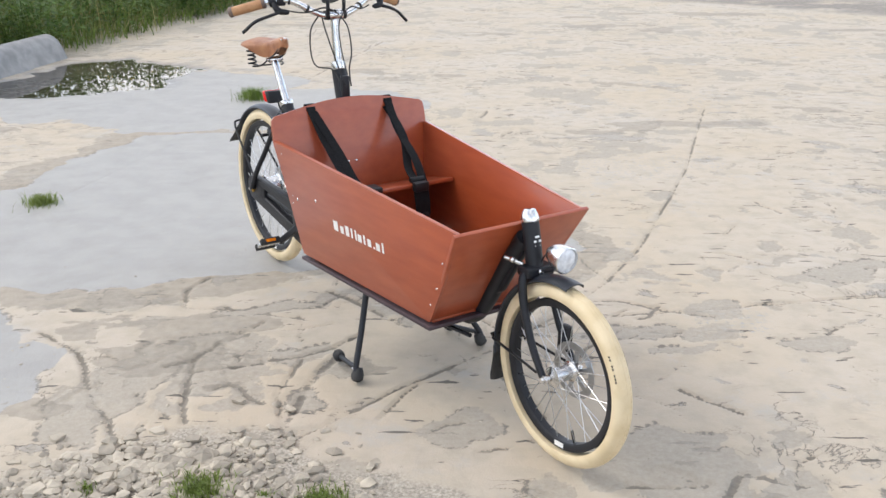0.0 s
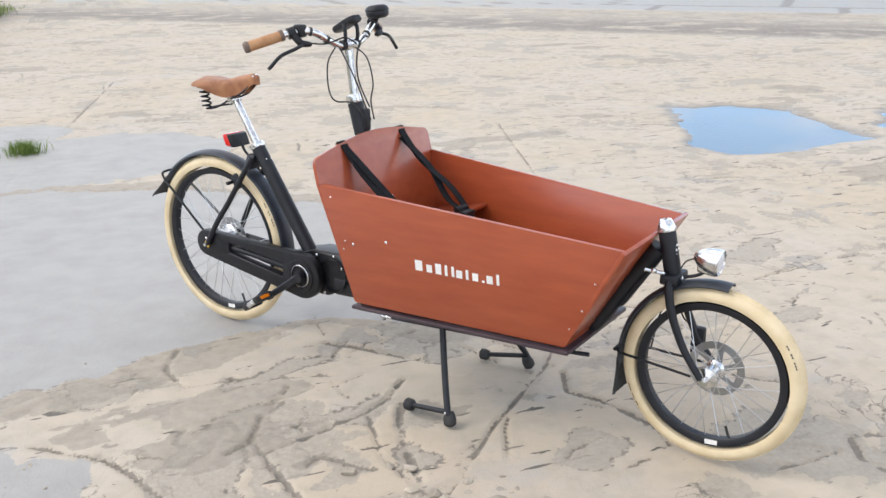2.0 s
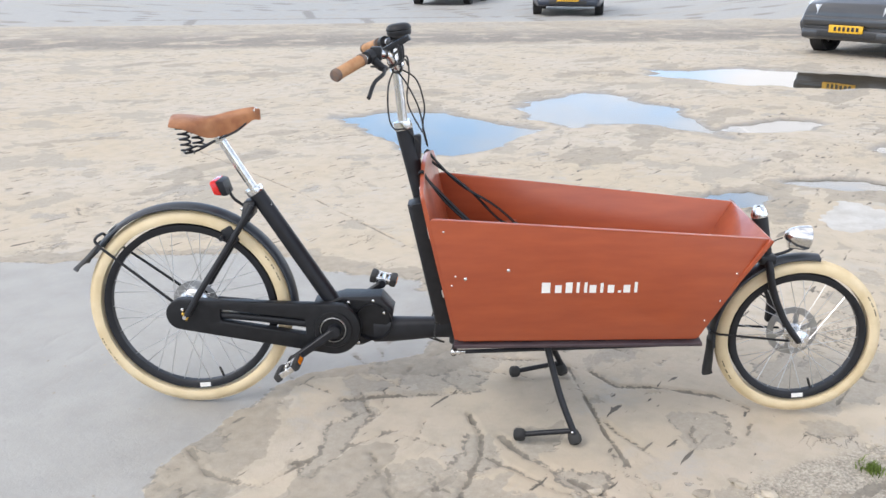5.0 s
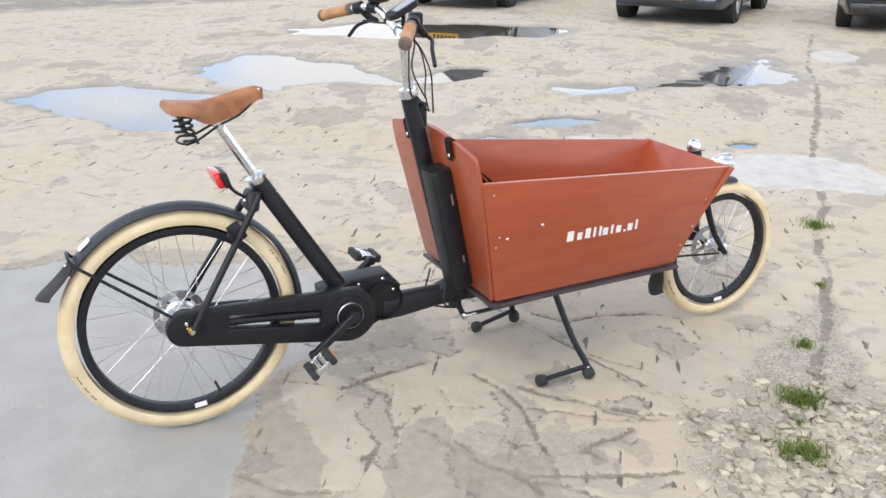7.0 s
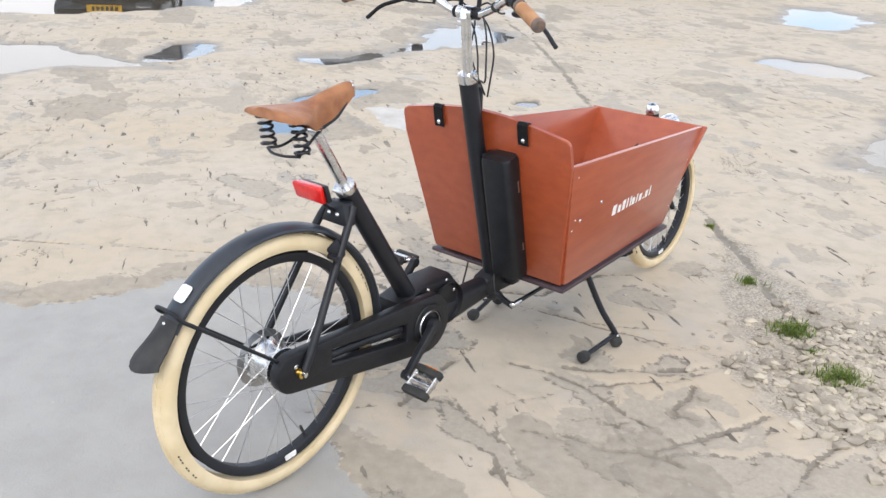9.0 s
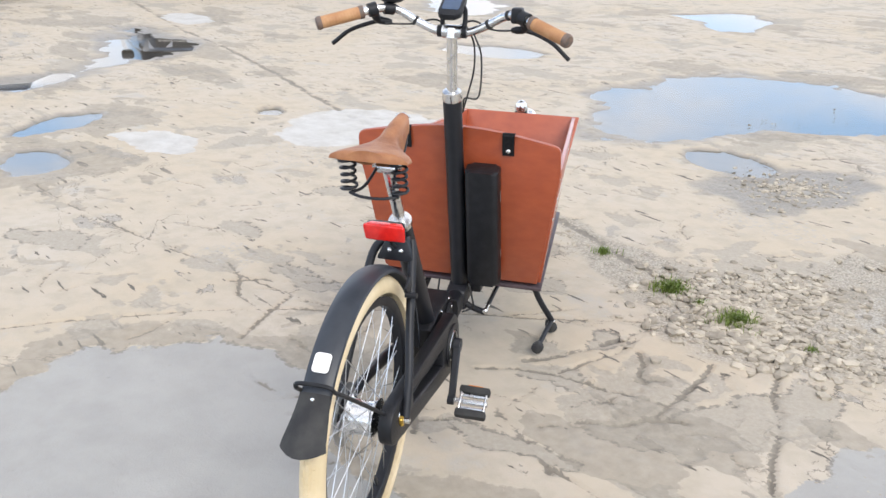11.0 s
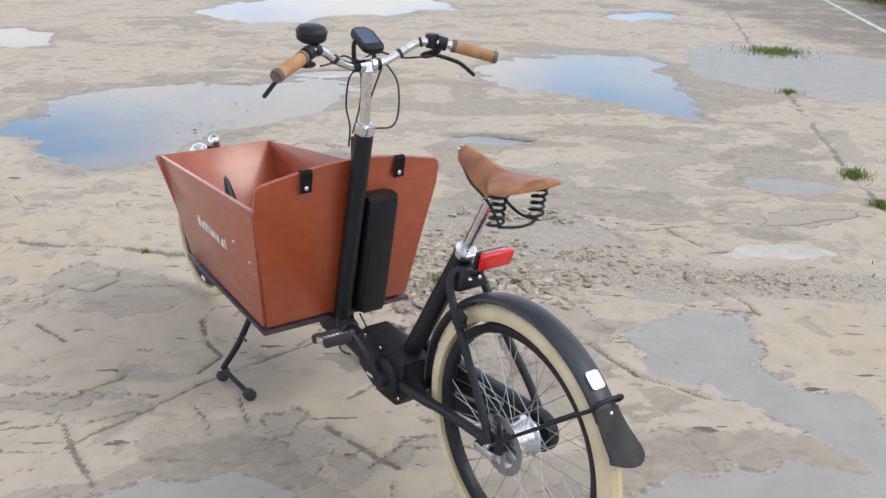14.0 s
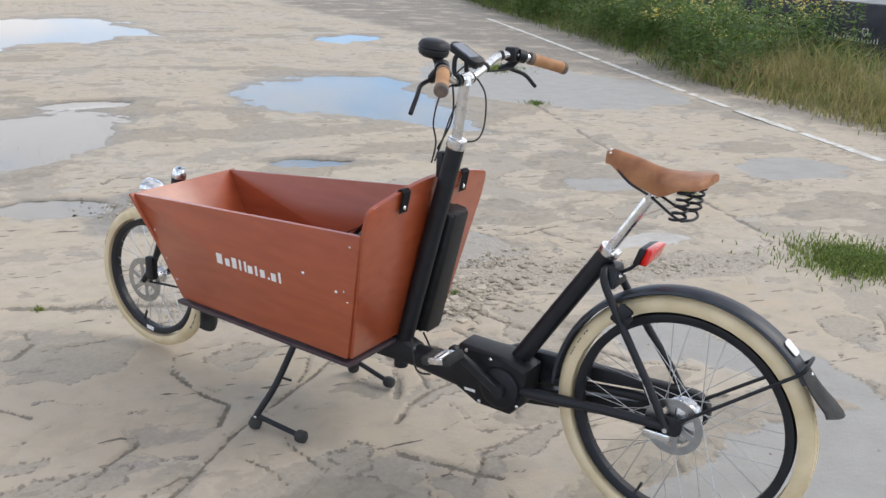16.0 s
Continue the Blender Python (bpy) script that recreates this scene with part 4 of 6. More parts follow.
hull(bm, [(1.66, -0.012, 0.405), (1.70, -0.012, 0.43), (1.70, 0.012, 0.43), (1.66, 0.012, 0.405), (1.74, -0.012, 0.585), (1.81, -0.012, 0.60), (1.81, 0.012, 0.60), (1.74, 0.012, 0.585)], 0.006)
part("gusset", bm, M_BLACK, bike)
bm = B()
sweep(bm, [(1.838, 0, 0.555), (1.812, 0, 0.680)], 0.0245, 20)
head_tube = part("head_tube", bm, M_BLACK, bike)
bm = B()
ax = Vector((-0.026, 0, 0.125)).normalized()
c = Vector((1.812, 0, 0.680))
sweep(bm, [c - ax * 0.003, c + ax * 0.004, c + ax * 0.024, c + ax * 0.029, c + ax * 0.0295], [0.026, 0.027, 0.019, 0.016, 0.010], 24)
part("silver_cap", bm, M_CHROME, head_tube, "silver head tube cap")
bm = B()
rod(bm, c + ax * 0.0285, c + ax * 0.0305, 0.006, 12)
part("cap_bolt", bm, M_RUBBER, head_tube)
bm = B()
for k in range(3):
    w = (0.018, 0.026, 0.014)[k]
    plate(bm, rounded(w, 0.006, 0.002, 3), 0.0006, m=frame_of((1.8365 - 0.0 + 0.0075 * 0 + 0.012 - 0.0027 * k * 0.7, 0, 0.628 + 0.012 * (k - 1)), (0, 1, 0), (-0.2, 0, 1)))
part("tube_badge", bm, M_WHITE, head_tube, "small pale printed badge", split=True)

# fork
bm = B()
for s in (-1, 1):
    sweep(bm, smooth_path([(1.842, s * 0.022, 0.548), (1.846, s * 0.046, 0.525), (1.862, s * 0.052, 0.455), (1.903, s * 0.055, 0.360), (1.960, s * 0.058, 0.280)], 6), [0.014 - 0.004 * k / 24 for k in range(25)], 14)
block(bm, (1.815, -0.046, 0.530), (1.868, 0.046, 0.560), 0.008)
fork = part("front_fork", bm, M_BLACK, bike)
bm = B()
for s in (-1, 1):
    rod(bm, (FRONT.x, s * 0.060, FRONT.z), (FRONT.x, s * 0.073, FRONT.z), 0.008, 6)
    rod(bm, (FRONT.x, s * 0.060, FRONT.z), (FRONT.x, s * 0.064, FRONT.z), 0.012, 16)
part("axle_nut", bm, M_CHROME, fork, split=True)
bm = B()
ball(bm, (1.868, 0, 0.545), 0.010, (0.6, 1, 1))
ball(bm, (1.80, -0.048, 0.570), 0.009)
rod(bm, (1.775, -0.055, 0.572), (1.825, -0.030, 0.560), 0.006, 10)
part("fork_bolt", bm, M_CHROME, fork, split=True)
bm = B()
block(bm, (1.885, 0.050, 0.30), (1.925, 0.078, 0.385), 0.008)
part("front_caliper", bm, M_PLASTIC, fork, "black disc brake caliper")
bm = B()
sweep(bm, smooth_path([(1.78, 0.02, 0.30), (1.80, 0.03, 0.42), (1.83, 0.045, 0.47), (1.86, 0.062, 0.40), (1.90, 0.066, 0.375)], 6), 0.0025, 6)
part("brake_hose", bm, M_RUBBER, fork)

# head lamp
bm = B()
lathe(bm, [(0.0, -0.050), (0.012, -0.047), (0.024, -0.032), (0.033, -0.010), (0.037, 0.014), (0.038, 0.026), (0.035, 0.028), (0.033, 0.020)], axis="x", n=32)
lamp = part("head_lamp", bm, M_CHROME, bike, "chrome headlamp")
lamp.matrix_local = pose(1.945, 0, 0.612, 0, 6, 0)
bm = B()
lathe(bm, [(0.034, 0.020), (0.030, 0.025), (0.018, 0.029), (0.0, 0.031)], axis="x", n=32)
lens = part("lens", bm, M_LENS, lamp, "clear ribbed lens")
bm = B()
hull(bm, [(-0.03, -0.012, -0.040), (0.022, -0.012, -0.040), (0.022, 0.012, -0.040), (-0.03, 0.012, -0.040), (-0.035, -0.016, -0.02), (0.024, -0.016, -0.03), (0.024, 0.016, -0.03), (-0.035, 0.016, -0.02)], 0.004)
part("lamp_base", bm, M_CHROME, lamp)
bm = B()
sweep(bm, smooth_path([(-0.01, 0, -0.035), (-0.035, 0, -0.055), (-0.07, 0, -0.070)], 5), 0.005, 8)
sweep(bm, smooth_path([(-0.05, 0.004, -0.01), (-0.075, 0.01, -0.03), (-0.09, 0.006, -0.075), (-0.10, 0.004, -0.10)], 5), 0.0022, 6)
part("lamp_bracket", bm, M_BLACK, lamp)

# rear triangle
bm = B()
for s in (-1, 1):
    o = 0.026 if s < 0 else 0.0       # the stay on the chain side passes outside the case
    sweep(bm, smooth_path([(0.225, s * 0.030, 0.700), (0.205, RY + s * 0.050, 0.665), (0.12, RY + s * (0.060 + 0.4 * o), 0.53), (0.055, RY + s * (0.066 + 0.9 * o), 0.43), (0.006, RY + s * (0.070 + o), 0.346)], 5), 0.0105, 12)
seat_stays = part("seat_stay", bm, M_BLACK, bike, split=True)
bm = B()
hull(bm, [(0.188, -0.048, 0.655), (0.222, -0.048, 0.655), (0.222, 0.050, 0.655), (0.188, 0.050, 0.655), (0.196, -0.026, 0.712), (0.236, -0.026, 0.712), (0.236, 0.026, 0.712), (0.196, 0.026, 0.712)], 0.008)
part("stay_bridge", bm, M_BLACK, seat_stays)
bm = B()
for s in (-1, 1):
    ball(bm, (0.189, s * 0.014, 0.684), 0.0065)
part("bridge_bolt", bm, M_CHROME, seat_stays, split=True)
bm = B()
for s in (-1, 1):
    block(bm, (-0.02, -0.004, -0.024), (0.02, 0.004, 0.034), 0.006, m=Matrix.Translation((0.155, RY + s * 0.058, 0.60)) @ Matrix.Rotation(radians(-30), 4, "Y"))
    rod(bm, (0.13, RY + s * 0.056, 0.60), (0.13, RY + s * 0.085, 0.60), 0.007, 10)
part("brake_boss", bm, M_BLACK, seat_stays, split=True)
bm = B()
for s in (-1, 1):
    sweep(bm, smooth_path([(0.46, s * 0.045, 0.300), (0.36, RY + s * 0.056, 0.315), (0.16, RY + s * 0.062, 0.335), (0.0, RY + s * 0.066, 0.343)], 5), [0.016] * 8 + [0.013] * 8, 12)
part("chain_stay", bm, M_BLACK, bike, split=True)
bm = B()
for s in (-1, 1):
    plate(bm, rounded(0.07, 0.05, 0.02), 0.006, 0.0015, m=frame_of((0.0, RY + s * 0.066, 0.345), (1, 0, 0), (0, 0, 1)))
part("dropout", bm, M_BLACK, bike, split=True)
bm = B()
rod(bm, (0, -0.070, 0.343), (0, -0.097, 0.343), 0.0065, 12)
rod(bm, (0, RY + 0.060, 0.343), (0, RY + 0.090, 0.343), 0.0065, 12)
part("rear_axle", bm, M_CHROME, bike, split=True)
bm = B()
rod(bm, (0, -0.074, 0.343), (0, -0.083, 0.343), 0.011, 6)
for k in range(3):
    a = radians(30 + 120 * k)
    ball(bm, (0.012 * math.cos(a), -0.078, 0.343 + 0.012 * math.sin(a)), 0.005)
part("brass_nut", bm, M_GOLD, bike, "brass-coloured axle nut")
bm = B()
block(bm, (-0.012, RY + 0.060, 0.302), (0.062, RY + 0.080, 0.328), 0.007)
part("rear_caliper", bm, M_CHROME, bike, "silver rear brake caliper")

# chain case with its open middle
o = []
for t in range(95, 270, 12):
    o.append((-0.016 + 0.052 * math.cos(radians(t)), 0.343 + 0.052 * math.sin(radians(t))))
for t in range(262, 438, 12):
    o.append((0.475 + 0.088 * math.cos(radians(t)), 0.302 + 0.088 * math.sin(radians(t))))
k = len(o)
hole = []
for x, z in o:
    f = min(max((x - 0.09) / 0.31, 0), 1)
    zc = 0.343 - 0.036 * f
    hh = 0.026 + 0.012 * math.sin(math.pi * min(max(f, 0.0), 1.0))
    fx = min(max(x, 0.11), 0.385)
    dz = 1 if z > zc else -1
    hole.append((fx, zc + dz * hh * (1 if 0.11 < x < 0.385 else min(1.0, abs(z - zc) / 0.07))))
bm = B()
plate(bm, o, 0.034, hole=hole, m=Matrix.Translation((0, -0.040, 0)) @ Matrix.Rotation(math.pi / 2, 4, "X"))
sharp = [e for e in bm.edges if e.calc_face_angle(0) > 0.9]
bmesh.ops.bevel(bm, geom=sharp, offset=0.006, segments=2, profile=0.5, affect="EDGES")
chain_case = part("chain_case", bm, M_PLASTIC, bike, "closed black plastic chain case")
bm = B()
lathe(bm, [(0.062, -0.0755), (0.060, -0.079), (0.046, -0.080), (0.044, -0.077)], (0.475, 0, 0.302), "y", 40, True)
part("crank_ring", bm, M_PLASTIC, chain_case)
bm = B()
lathe(bm, [(0.043, -0.078), (0.041, -0.0805), (0.040, -0.0805), (0.039, -0.078)], (0.475, 0, 0.302), "y", 40, True)
part("steel_ring", bm, M_STEEL, chain_case)
bm = B()
ball(bm, (0.0 - 0.012, -0.0755, 0.362), 0.006, (1, 0.4, 1))
part("case_screw", bm, M_CHROME, chain_case, split=True)
bm = B()
rod(bm, (0.10, -0.052, 0.352), (0.40, -0.052, 0.318), 0.0035, 6)
rod(bm, (0.10, -0.052, 0.336), (0.40, -0.052, 0.300), 0.0035, 6)
part("chain", bm, M_STEEL, chain_case, split=True)

# motor
bm = B()
o = [(0.405, 0.372), (0.50, 0.392), (0.625, 0.398), (0.665, 0.352), (0.650, 0.270), (0.560, 0.226), (0.455, 0.222), (0.410, 0.270)]
plate(bm, o, 0.096, 0.014, m=Matrix.Translation((0, 0.066, 0)) @ Matrix.Rotation(math.pi / 2, 4, "X"))
motor = part("motor", bm, M_PLASTIC, bike, "black mid-drive motor")
bm = B()
lathe(bm, [(0.0, 0.082), (0.052, 0.082), (0.060, 0.076), (0.062, 0.060)], (0.485, 0, 0.302), "y", 40)
lathe(bm, [(0.058, -0.030), (0.062, -0.034), (0.062, -0.044)], (0.60, 0, 0.315), "y", 32, True)
part("motor_cover", bm, M_PLASTIC, motor, split=True)
bm = B()
for x, z in ((0.52, 0.378), (0.635, 0.345), (0.55, 0.24), (0.43, 0.26), (0.60, 0.385)):
    ball(bm, (x, 0.068, z), 0.006, (1, 0.4, 1))
    ball(bm, (x, -0.031, z), 0.006, (1, 0.4, 1))
part("motor_bolt", bm, M_CHROME, motor, split=True)
bm = B()
block(bm, (0.565, 0.0665, 0.262), (0.600, 0.0675, 0.270), 0)
part("motor_mark", bm, M_WHITE, motor, "small pale mark")

# cranks and pedals
BBC = Vector((0.480, 0, 0.302))
for s, end, tilt in ((-1, Vector((0.345, -0.118, 0.208)), -35), (1, Vector((0.615, 0.118, 0.396)), 12)):
    bm = B()
    a = BBC + Vector((0, s * 0.088, 0))
    b = end.copy()
    b.y = s * 0.110
    sweep(bm, [a, a.lerp(b, 0.5), b], [0.0145, 0.0125, 0.0115], section=[(1.0, 0.55), (0.7, 0.8), (-0.7, 0.8), (-1.0, 0.55), (-1.0, -0.55), (-0.7, -0.8), (0.7, -0.8), (1.0, -0.55)], up=(0, 0, 1))
    lathe(bm, [(0.0, s * 0.100), (0.020, s * 0.099), (0.022, s * 0.080)], BBC, "y", 24)
    lathe(bm, [(0.0, s * 0.118), (0.014, s * 0.117), (0.014, s * 0.100)], end - Vector((0, end.y, 0)), "y", 16)
    crank = part("crank", bm, M_BLACK, bike)
    bm = B()
    rod(bm, (0, 0, 0), (0, s * 0.090, 0), 0.008, 12)
    for k in (-1, 1):
        rod(bm, (k * 0.019, s * 0.014, 0.0), (k * 0.019, s * 0.088, 0.0), 0.006, 8)
    for y in (0.016, 0.084):
        block(bm, (-0.030, s * y - 0.003, -0.010), (0.030, s * y + 0.003, 0.010), 0.003)
    pedal = part("pedal", bm, M_CHROME, crank, "silver pedal with black rubber treads")
    at_pedal = Matrix.Translation(end) @ Matrix.Rotation(radians(tilt), 4, "Y")
    pedal.matrix_local = at_pedal
    bm = B()
    for k in (-1, 1):
        block(bm, (k * 0.034 - 0.011, s * 0.050 - 0.042, -0.013), (k * 0.034 + 0.011, s * 0.050 + 0.042, 0.013), 0.006)
    bm.transform(at_pedal)
    part("pedal_tread", bm, M_RUBBER, crank, split=True)
    bm = B()
    for k in (1,):
        block(bm, (k * 0.046 - 0.0015, s * 0.050 - 0.020, -0.006), (k * 0.046 + 0.0015, s * 0.050 + 0.020, 0.006), 0)
    bm.transform(at_pedal)
    part("pedal_reflector", bm, M_AMBER, crank, "amber reflector", split=True)

# seat post and saddle
bm = B()
sweep(bm, [(0.245, 0, 0.718), (0.136, 0, 0.898)], 0.0138, 20)
post = part("seat_post", bm, M_CHROME, bike, "silver seat post")
bm = B()
ax = Vector((-0.109, 0, 0.18)).normalized()
c = Vector((0.232, 0, 0.737))
sweep(bm, [c - ax * 0.004, c, c + ax * 0.014, c + ax * 0.016], [0.027, 0.0285, 0.0285, 0.018], 20)
rod(bm, c + Vector((-0.026, -0.016, 0.0)), c + Vector((-0.026, 0.016, 0.0)), 0.006, 10)
part("seat_clamp", bm, M_CHROME, bike, "silver seat clamp")
bm = B()
rod(bm, (0.130, -0.022, 0.905), (0.130, 0.022, 0.905), 0.013, 16)
rod(bm, (0.130, -0.034, 0.908), (0.130, 0.034, 0.908), 0.006, 12)
part("saddle_clamp", bm, M_CHROME, post, "silver saddle clamp")

bm = B()
rows = []
N, K = 26, 19
for i in range(N + 1):
    t = i / N                                     # 0 at the back, 1 at the nose
    x = -0.012 + 0.272 * t
    half = 0.066 * (1 - step(0.10, 0.58, t)) + 0.0235 - 0.006 * step(0.6, 1.0, t)
    half *= math.sqrt(max(1 - ((0.05 - t) / 0.05) ** 2, 0.30)) if t < 0.05 else 1
    half *= math.sqrt(max(1 - ((t - 0.90) / 0.10) ** 2, 0.10)) if t > 0.90 else 1
    top = 0.980 - 0.005 * math.sin(math.pi * min(t / 0.62, 1)) + 0.027 * step(0.35, 1.0, t) - 0.008 * step(0.93, 1.0, t)
    drop = 0.010 + 0.042 * float(step(0.12, 0.50, t)) * (1 - 0.80 * float(step(0.72, 1.0, t)))
    row = []
    for k in range(K):
        a = -1 + 2 * k / (K - 1)
        if abs(a) <= 0.62:
            s = a / 0.62
            y, z = half * 0.93 * s, top - 0.010 * s * s - 0.004 * s ** 4
        else:
            u = (abs(a) - 0.62) / 0.38
            y = math.copysign(half * (0.93 + 0.07 * math.sin(u * math.pi * 0.6)), a)
            z = top - 0.014 - drop * u
        row.append(bm.verts.new((x, y, z)))
    rows.append(row)
for r0, r1 in zip(rows, rows[1:]):
    for k in range(K - 1):
        bm.faces.new((r0[k], r0[k + 1], r1[k + 1], r1[k]))
bm.faces.new(rows[-1])
bm.faces.new(rows[0][::-1])
bmesh.ops.recalc_face_normals(bm, faces=bm.faces)
bmesh.ops.solidify(bm, geom=list(bm.faces), thickness=0.004)
saddle = part("saddle", bm, M_LEATHER, bike, "honey-brown sprung leather saddle")
bm = B()
for y in (-0.070, -0.042, -0.014, 0.014, 0.042, 0.070):
    ball(bm, (0.0 + 0.10 * abs(y) ** 1.3 * 0.4, y, 0.966 - 0.15 * abs(y)), 0.0048)
ball(bm, (0.248, 0, 1.000), 0.006)
for s in (-1, 1):
    ball(bm, (0.245, s * 0.014, 0.997), 0.004)
part("rivet", bm, M_CHROME, saddle, "pale metal rivet", split=True)
for s in (-1, 1):
    bm = B()
    coil = [(0.038 - 0.12 * (k / 60 - 0.5) * 0.12 + (0.019 - 0.004 * math.sin(math.pi * k / 60)) * math.cos(2 * math.pi * k / 13), s * 0.058 + (0.019 - 0.004 * math.sin(math.pi * k / 60)) * math.sin(2 * math.pi * k / 13), 0.872 + 0.076 * k / 60) for k in range(61)]
    sweep(bm, coil, 0.0036, 6)
    part("saddle_spring", bm, M_BLACK, saddle, "black coil spring")
bm = B()
for s in (-1, 1):
    sweep(bm, smooth_path([(0.245, s * 0.010, 0.982), (0.19, s * 0.022, 0.935), (0.13, s * 0.022, 0.908), (0.07, s * 0.034, 0.876), (0.036, s * 0.055, 0.870)], 5), 0.0036, 8)
sweep(bm, smooth_path([(0.036, -0.055, 0.870), (0.020, -0.02, 0.868), (0.020, 0.02, 0.868), (0.036, 0.055, 0.870)], 5), 0.0036, 8)
part("saddle_rail", bm, M_BLACK, saddle)

# tail light
bm = B()
hull(bm, [(0.112, -0.050, 0.735), (0.138, -0.034, 0.730), (0.138, 0.034, 0.730), (0.112, 0.050, 0.735), (0.098, -0.052, 0.778), (0.122, -0.038, 0.780), (0.122, 0.038, 0.780), (0.098, 0.052, 0.778)], 0.006, 3)
tail = part("tail_light", bm, M_RED, bike, "red tail light")
bm = B()
hull(bm, [(0.134, -0.044, 0.732), (0.152, -0.038, 0.732), (0.152, 0.038, 0.732), (0.134, 0.044, 0.732), (0.116, -0.046, 0.779), (0.138, -0.038, 0.776), (0.138, 0.038, 0.776), (0.116, 0.046, 0.779)], 0.003)
sweep(bm, smooth_path([(0.145, 0, 0.745), (0.160, 0, 0.715), (0.190, 0, 0.692)], 5), 0.005, 8)
part("tail_bracket", bm, M_PLASTIC, tail)

# steering column and handlebar
bm = B()
sweep(bm, [(0.703, 0, 0.945), (0.864, 0, 0.300)], 0.0265, 20)
column = part("steering_column", bm, M_BLACK, bike)
bm = B()
hull(bm, [(0.80, -0.03, 0.262), (0.95, -0.03, 0.262), (0.95, 0.03, 0.262), (0.80, 0.03, 0.262), (0.80, -0.032, 0.318), (0.93, -0.032, 0.36), (0.93, 0.032, 0.36), (0.80, 0.032, 0.318)], 0.010)
part("column_lug", bm, M_BLACK, column)
bm = B()
block(bm, (0.735, -0.016, 0.85), (0.757, 0.016, 0.925), 0.006, m=None)
part("column_bracket", bm, M_BLACK, column)
bm = B()
ax = Vector((-0.161, 0, 0.645)).normalized()
c = Vector((0.703, 0, 0.945))
sweep(bm, [c - ax * 0.004, c, c + ax * 0.022, c + ax * 0.024], [0.027, 0.0285, 0.0265, 0.016], 24)
stem = part("stem_collar", bm, M_CHROME, bike, "silver clamp collar")
bm = B()
top = Vector((0.684, 0, 1.118))
sweep(bm, [c, top], 0.0145, 20)
rod(bm, top - Vector((0.006, 0, 0.004)), top + Vector((-0.002, 0, 0.022)), 0.016, 16)
rod(bm, (0.687, -0.026, 1.130), (0.687, 0.026, 1.130), 0.0185, 20)
part("stem_post", bm, M_CHROME, bike, "silver handlebar stem")
BAR = [(0.662, 0, 1.130), (0.662, 0.045, 1.131), (0.655, 0.092, 1.150), (0.640, 0.150, 1.181), (0.610, 0.192, 1.184), (0.566, 0.252, 1.167), (0.522, 0.330, 1.144)]
path = smooth_path([(x, -y, z) for x, y, z in BAR[:0:-1]] + [(x, y, z + 0.03 * max(y - 0.1, 0)) for x, y, z in BAR], 6)
bm = B()
sweep(bm, path, 0.0112, 16)
bar = part("handlebar", bm, M_CHROME, bike, "silver swept handlebar")
bar.location.x = 0.026
g0, g1 = Vector((0.580, 0.232, 1.1735)), Vector((0.524, 0.327, 1.1445))
for s in (-1, 1):
    f = lambda v: Vector((v.x, s * v.y, v.z + (0.03 * (v.y - 0.1) if s == 1 else 0)))
    bm = B()
    pts = [f(g0.lerp(g1, k / 40)) for k in range(41)]
    sweep(bm, pts, [0.0163 + 0.0007 * (k % 3 == 0) for k in range(41)], 16)
    grip = part("grip", bm, M_GRIP, bar, "tan stitched leather grip")
    bm = B()
    d = (f(g1) - f(g0)).normalized()
    sweep(bm, [f(g1) - d * 0.006, f(g1) + d * 0.003, f(g1) + d * 0.008, f(g1) + d * 0.009], [0.0178, 0.0180, 0.015, 0.009], 16)
    sweep(bm, [f(g0) - d * 0.008, f(g0) + d * 0.004], 0.0178, 16)
    part("grip_ring", bm, M_GRIPEND, bar, "worn brown grip ring", split=True)
    # brake lever
    bm = B()
    c = f(Vector((0.600, 0.205, 1.181)))
    rod(bm, c - d * 0.012, c + d * 0.012, 0.0185, 16)
    sweep(bm, smooth_path([c + Vector((0.012, 0, -0.008)), c + Vector((0.034, -s * 0.006, -0.030)), c + Vector((0.044, -s * 0.040, -0.036))], 5), [0.012, 0.012, 0.012, 0.012, 0.012, 0.011, 0.011, 0.010, 0.010, 0.008, 0.006], 10)
    part("lever_body", bm, M_PLASTIC, bar, "black hydraulic brake lever body")
    bm = B()
    sweep(bm, smooth_path([c + Vector((0.040, -s * 0.006, -0.034)), c + Vector((0.042, s * 0.030, -0.044)), c + Vector((0.022, s * 0.075, -0.062)), c + Vector((0.012, s * 0.112, -0.092)), c + Vector((0.010, s * 0.120, -0.098))], 5), 0.0058, 10)
    part("brake_lever", bm, M_PLASTIC, bar, "black brake lever")
    bm = B()
    for y in (0.105, 0.16):
        i = min(range(len(path)), key=lambda k: abs(path[k].y - s * y))
        p = path[i]
        q = (path[i + 1] - path[i - 1]).normalized()
        rod(bm, p - q * 0.004, p + q * 0.004, 0.0135, 14)
    part("cable_tie", bm, M_RUBBER, bar, split=True)
# control block, bell, display
bm = B()
i = min(range(len(path)), key=lambda k: abs(path[k].y + 0.182))
block(bm, (-0.016, -0.014, -0.018), (0.018, 0.016, 0.022), 0.006, m=Matrix.Translation(path[i]))
part("control_button", bm, M_PLASTIC, bar)
bm = B()
lathe(bm, [(0.0, 0.026), (0.024, 0.0245), (0.035, 0.020), (0.0405, 0.011), (0.041, 0.006), (0.0385, 0.003), (0.040, -0.001), (0.037, -0.012), (0.027, -0.019), (0.0, -0.021)], axis="z", n=36)
bell = part("bell", bm, M_PLASTIC, bar, "large black bicycle bell")
bell.matrix_local = pose(0.652, 0.166, 1.222, 0, -8, 0)
bm = B()
rod(bm, (0.632, 0.168, 1.182), (0.648, 0.167, 1.208), 0.010, 12)
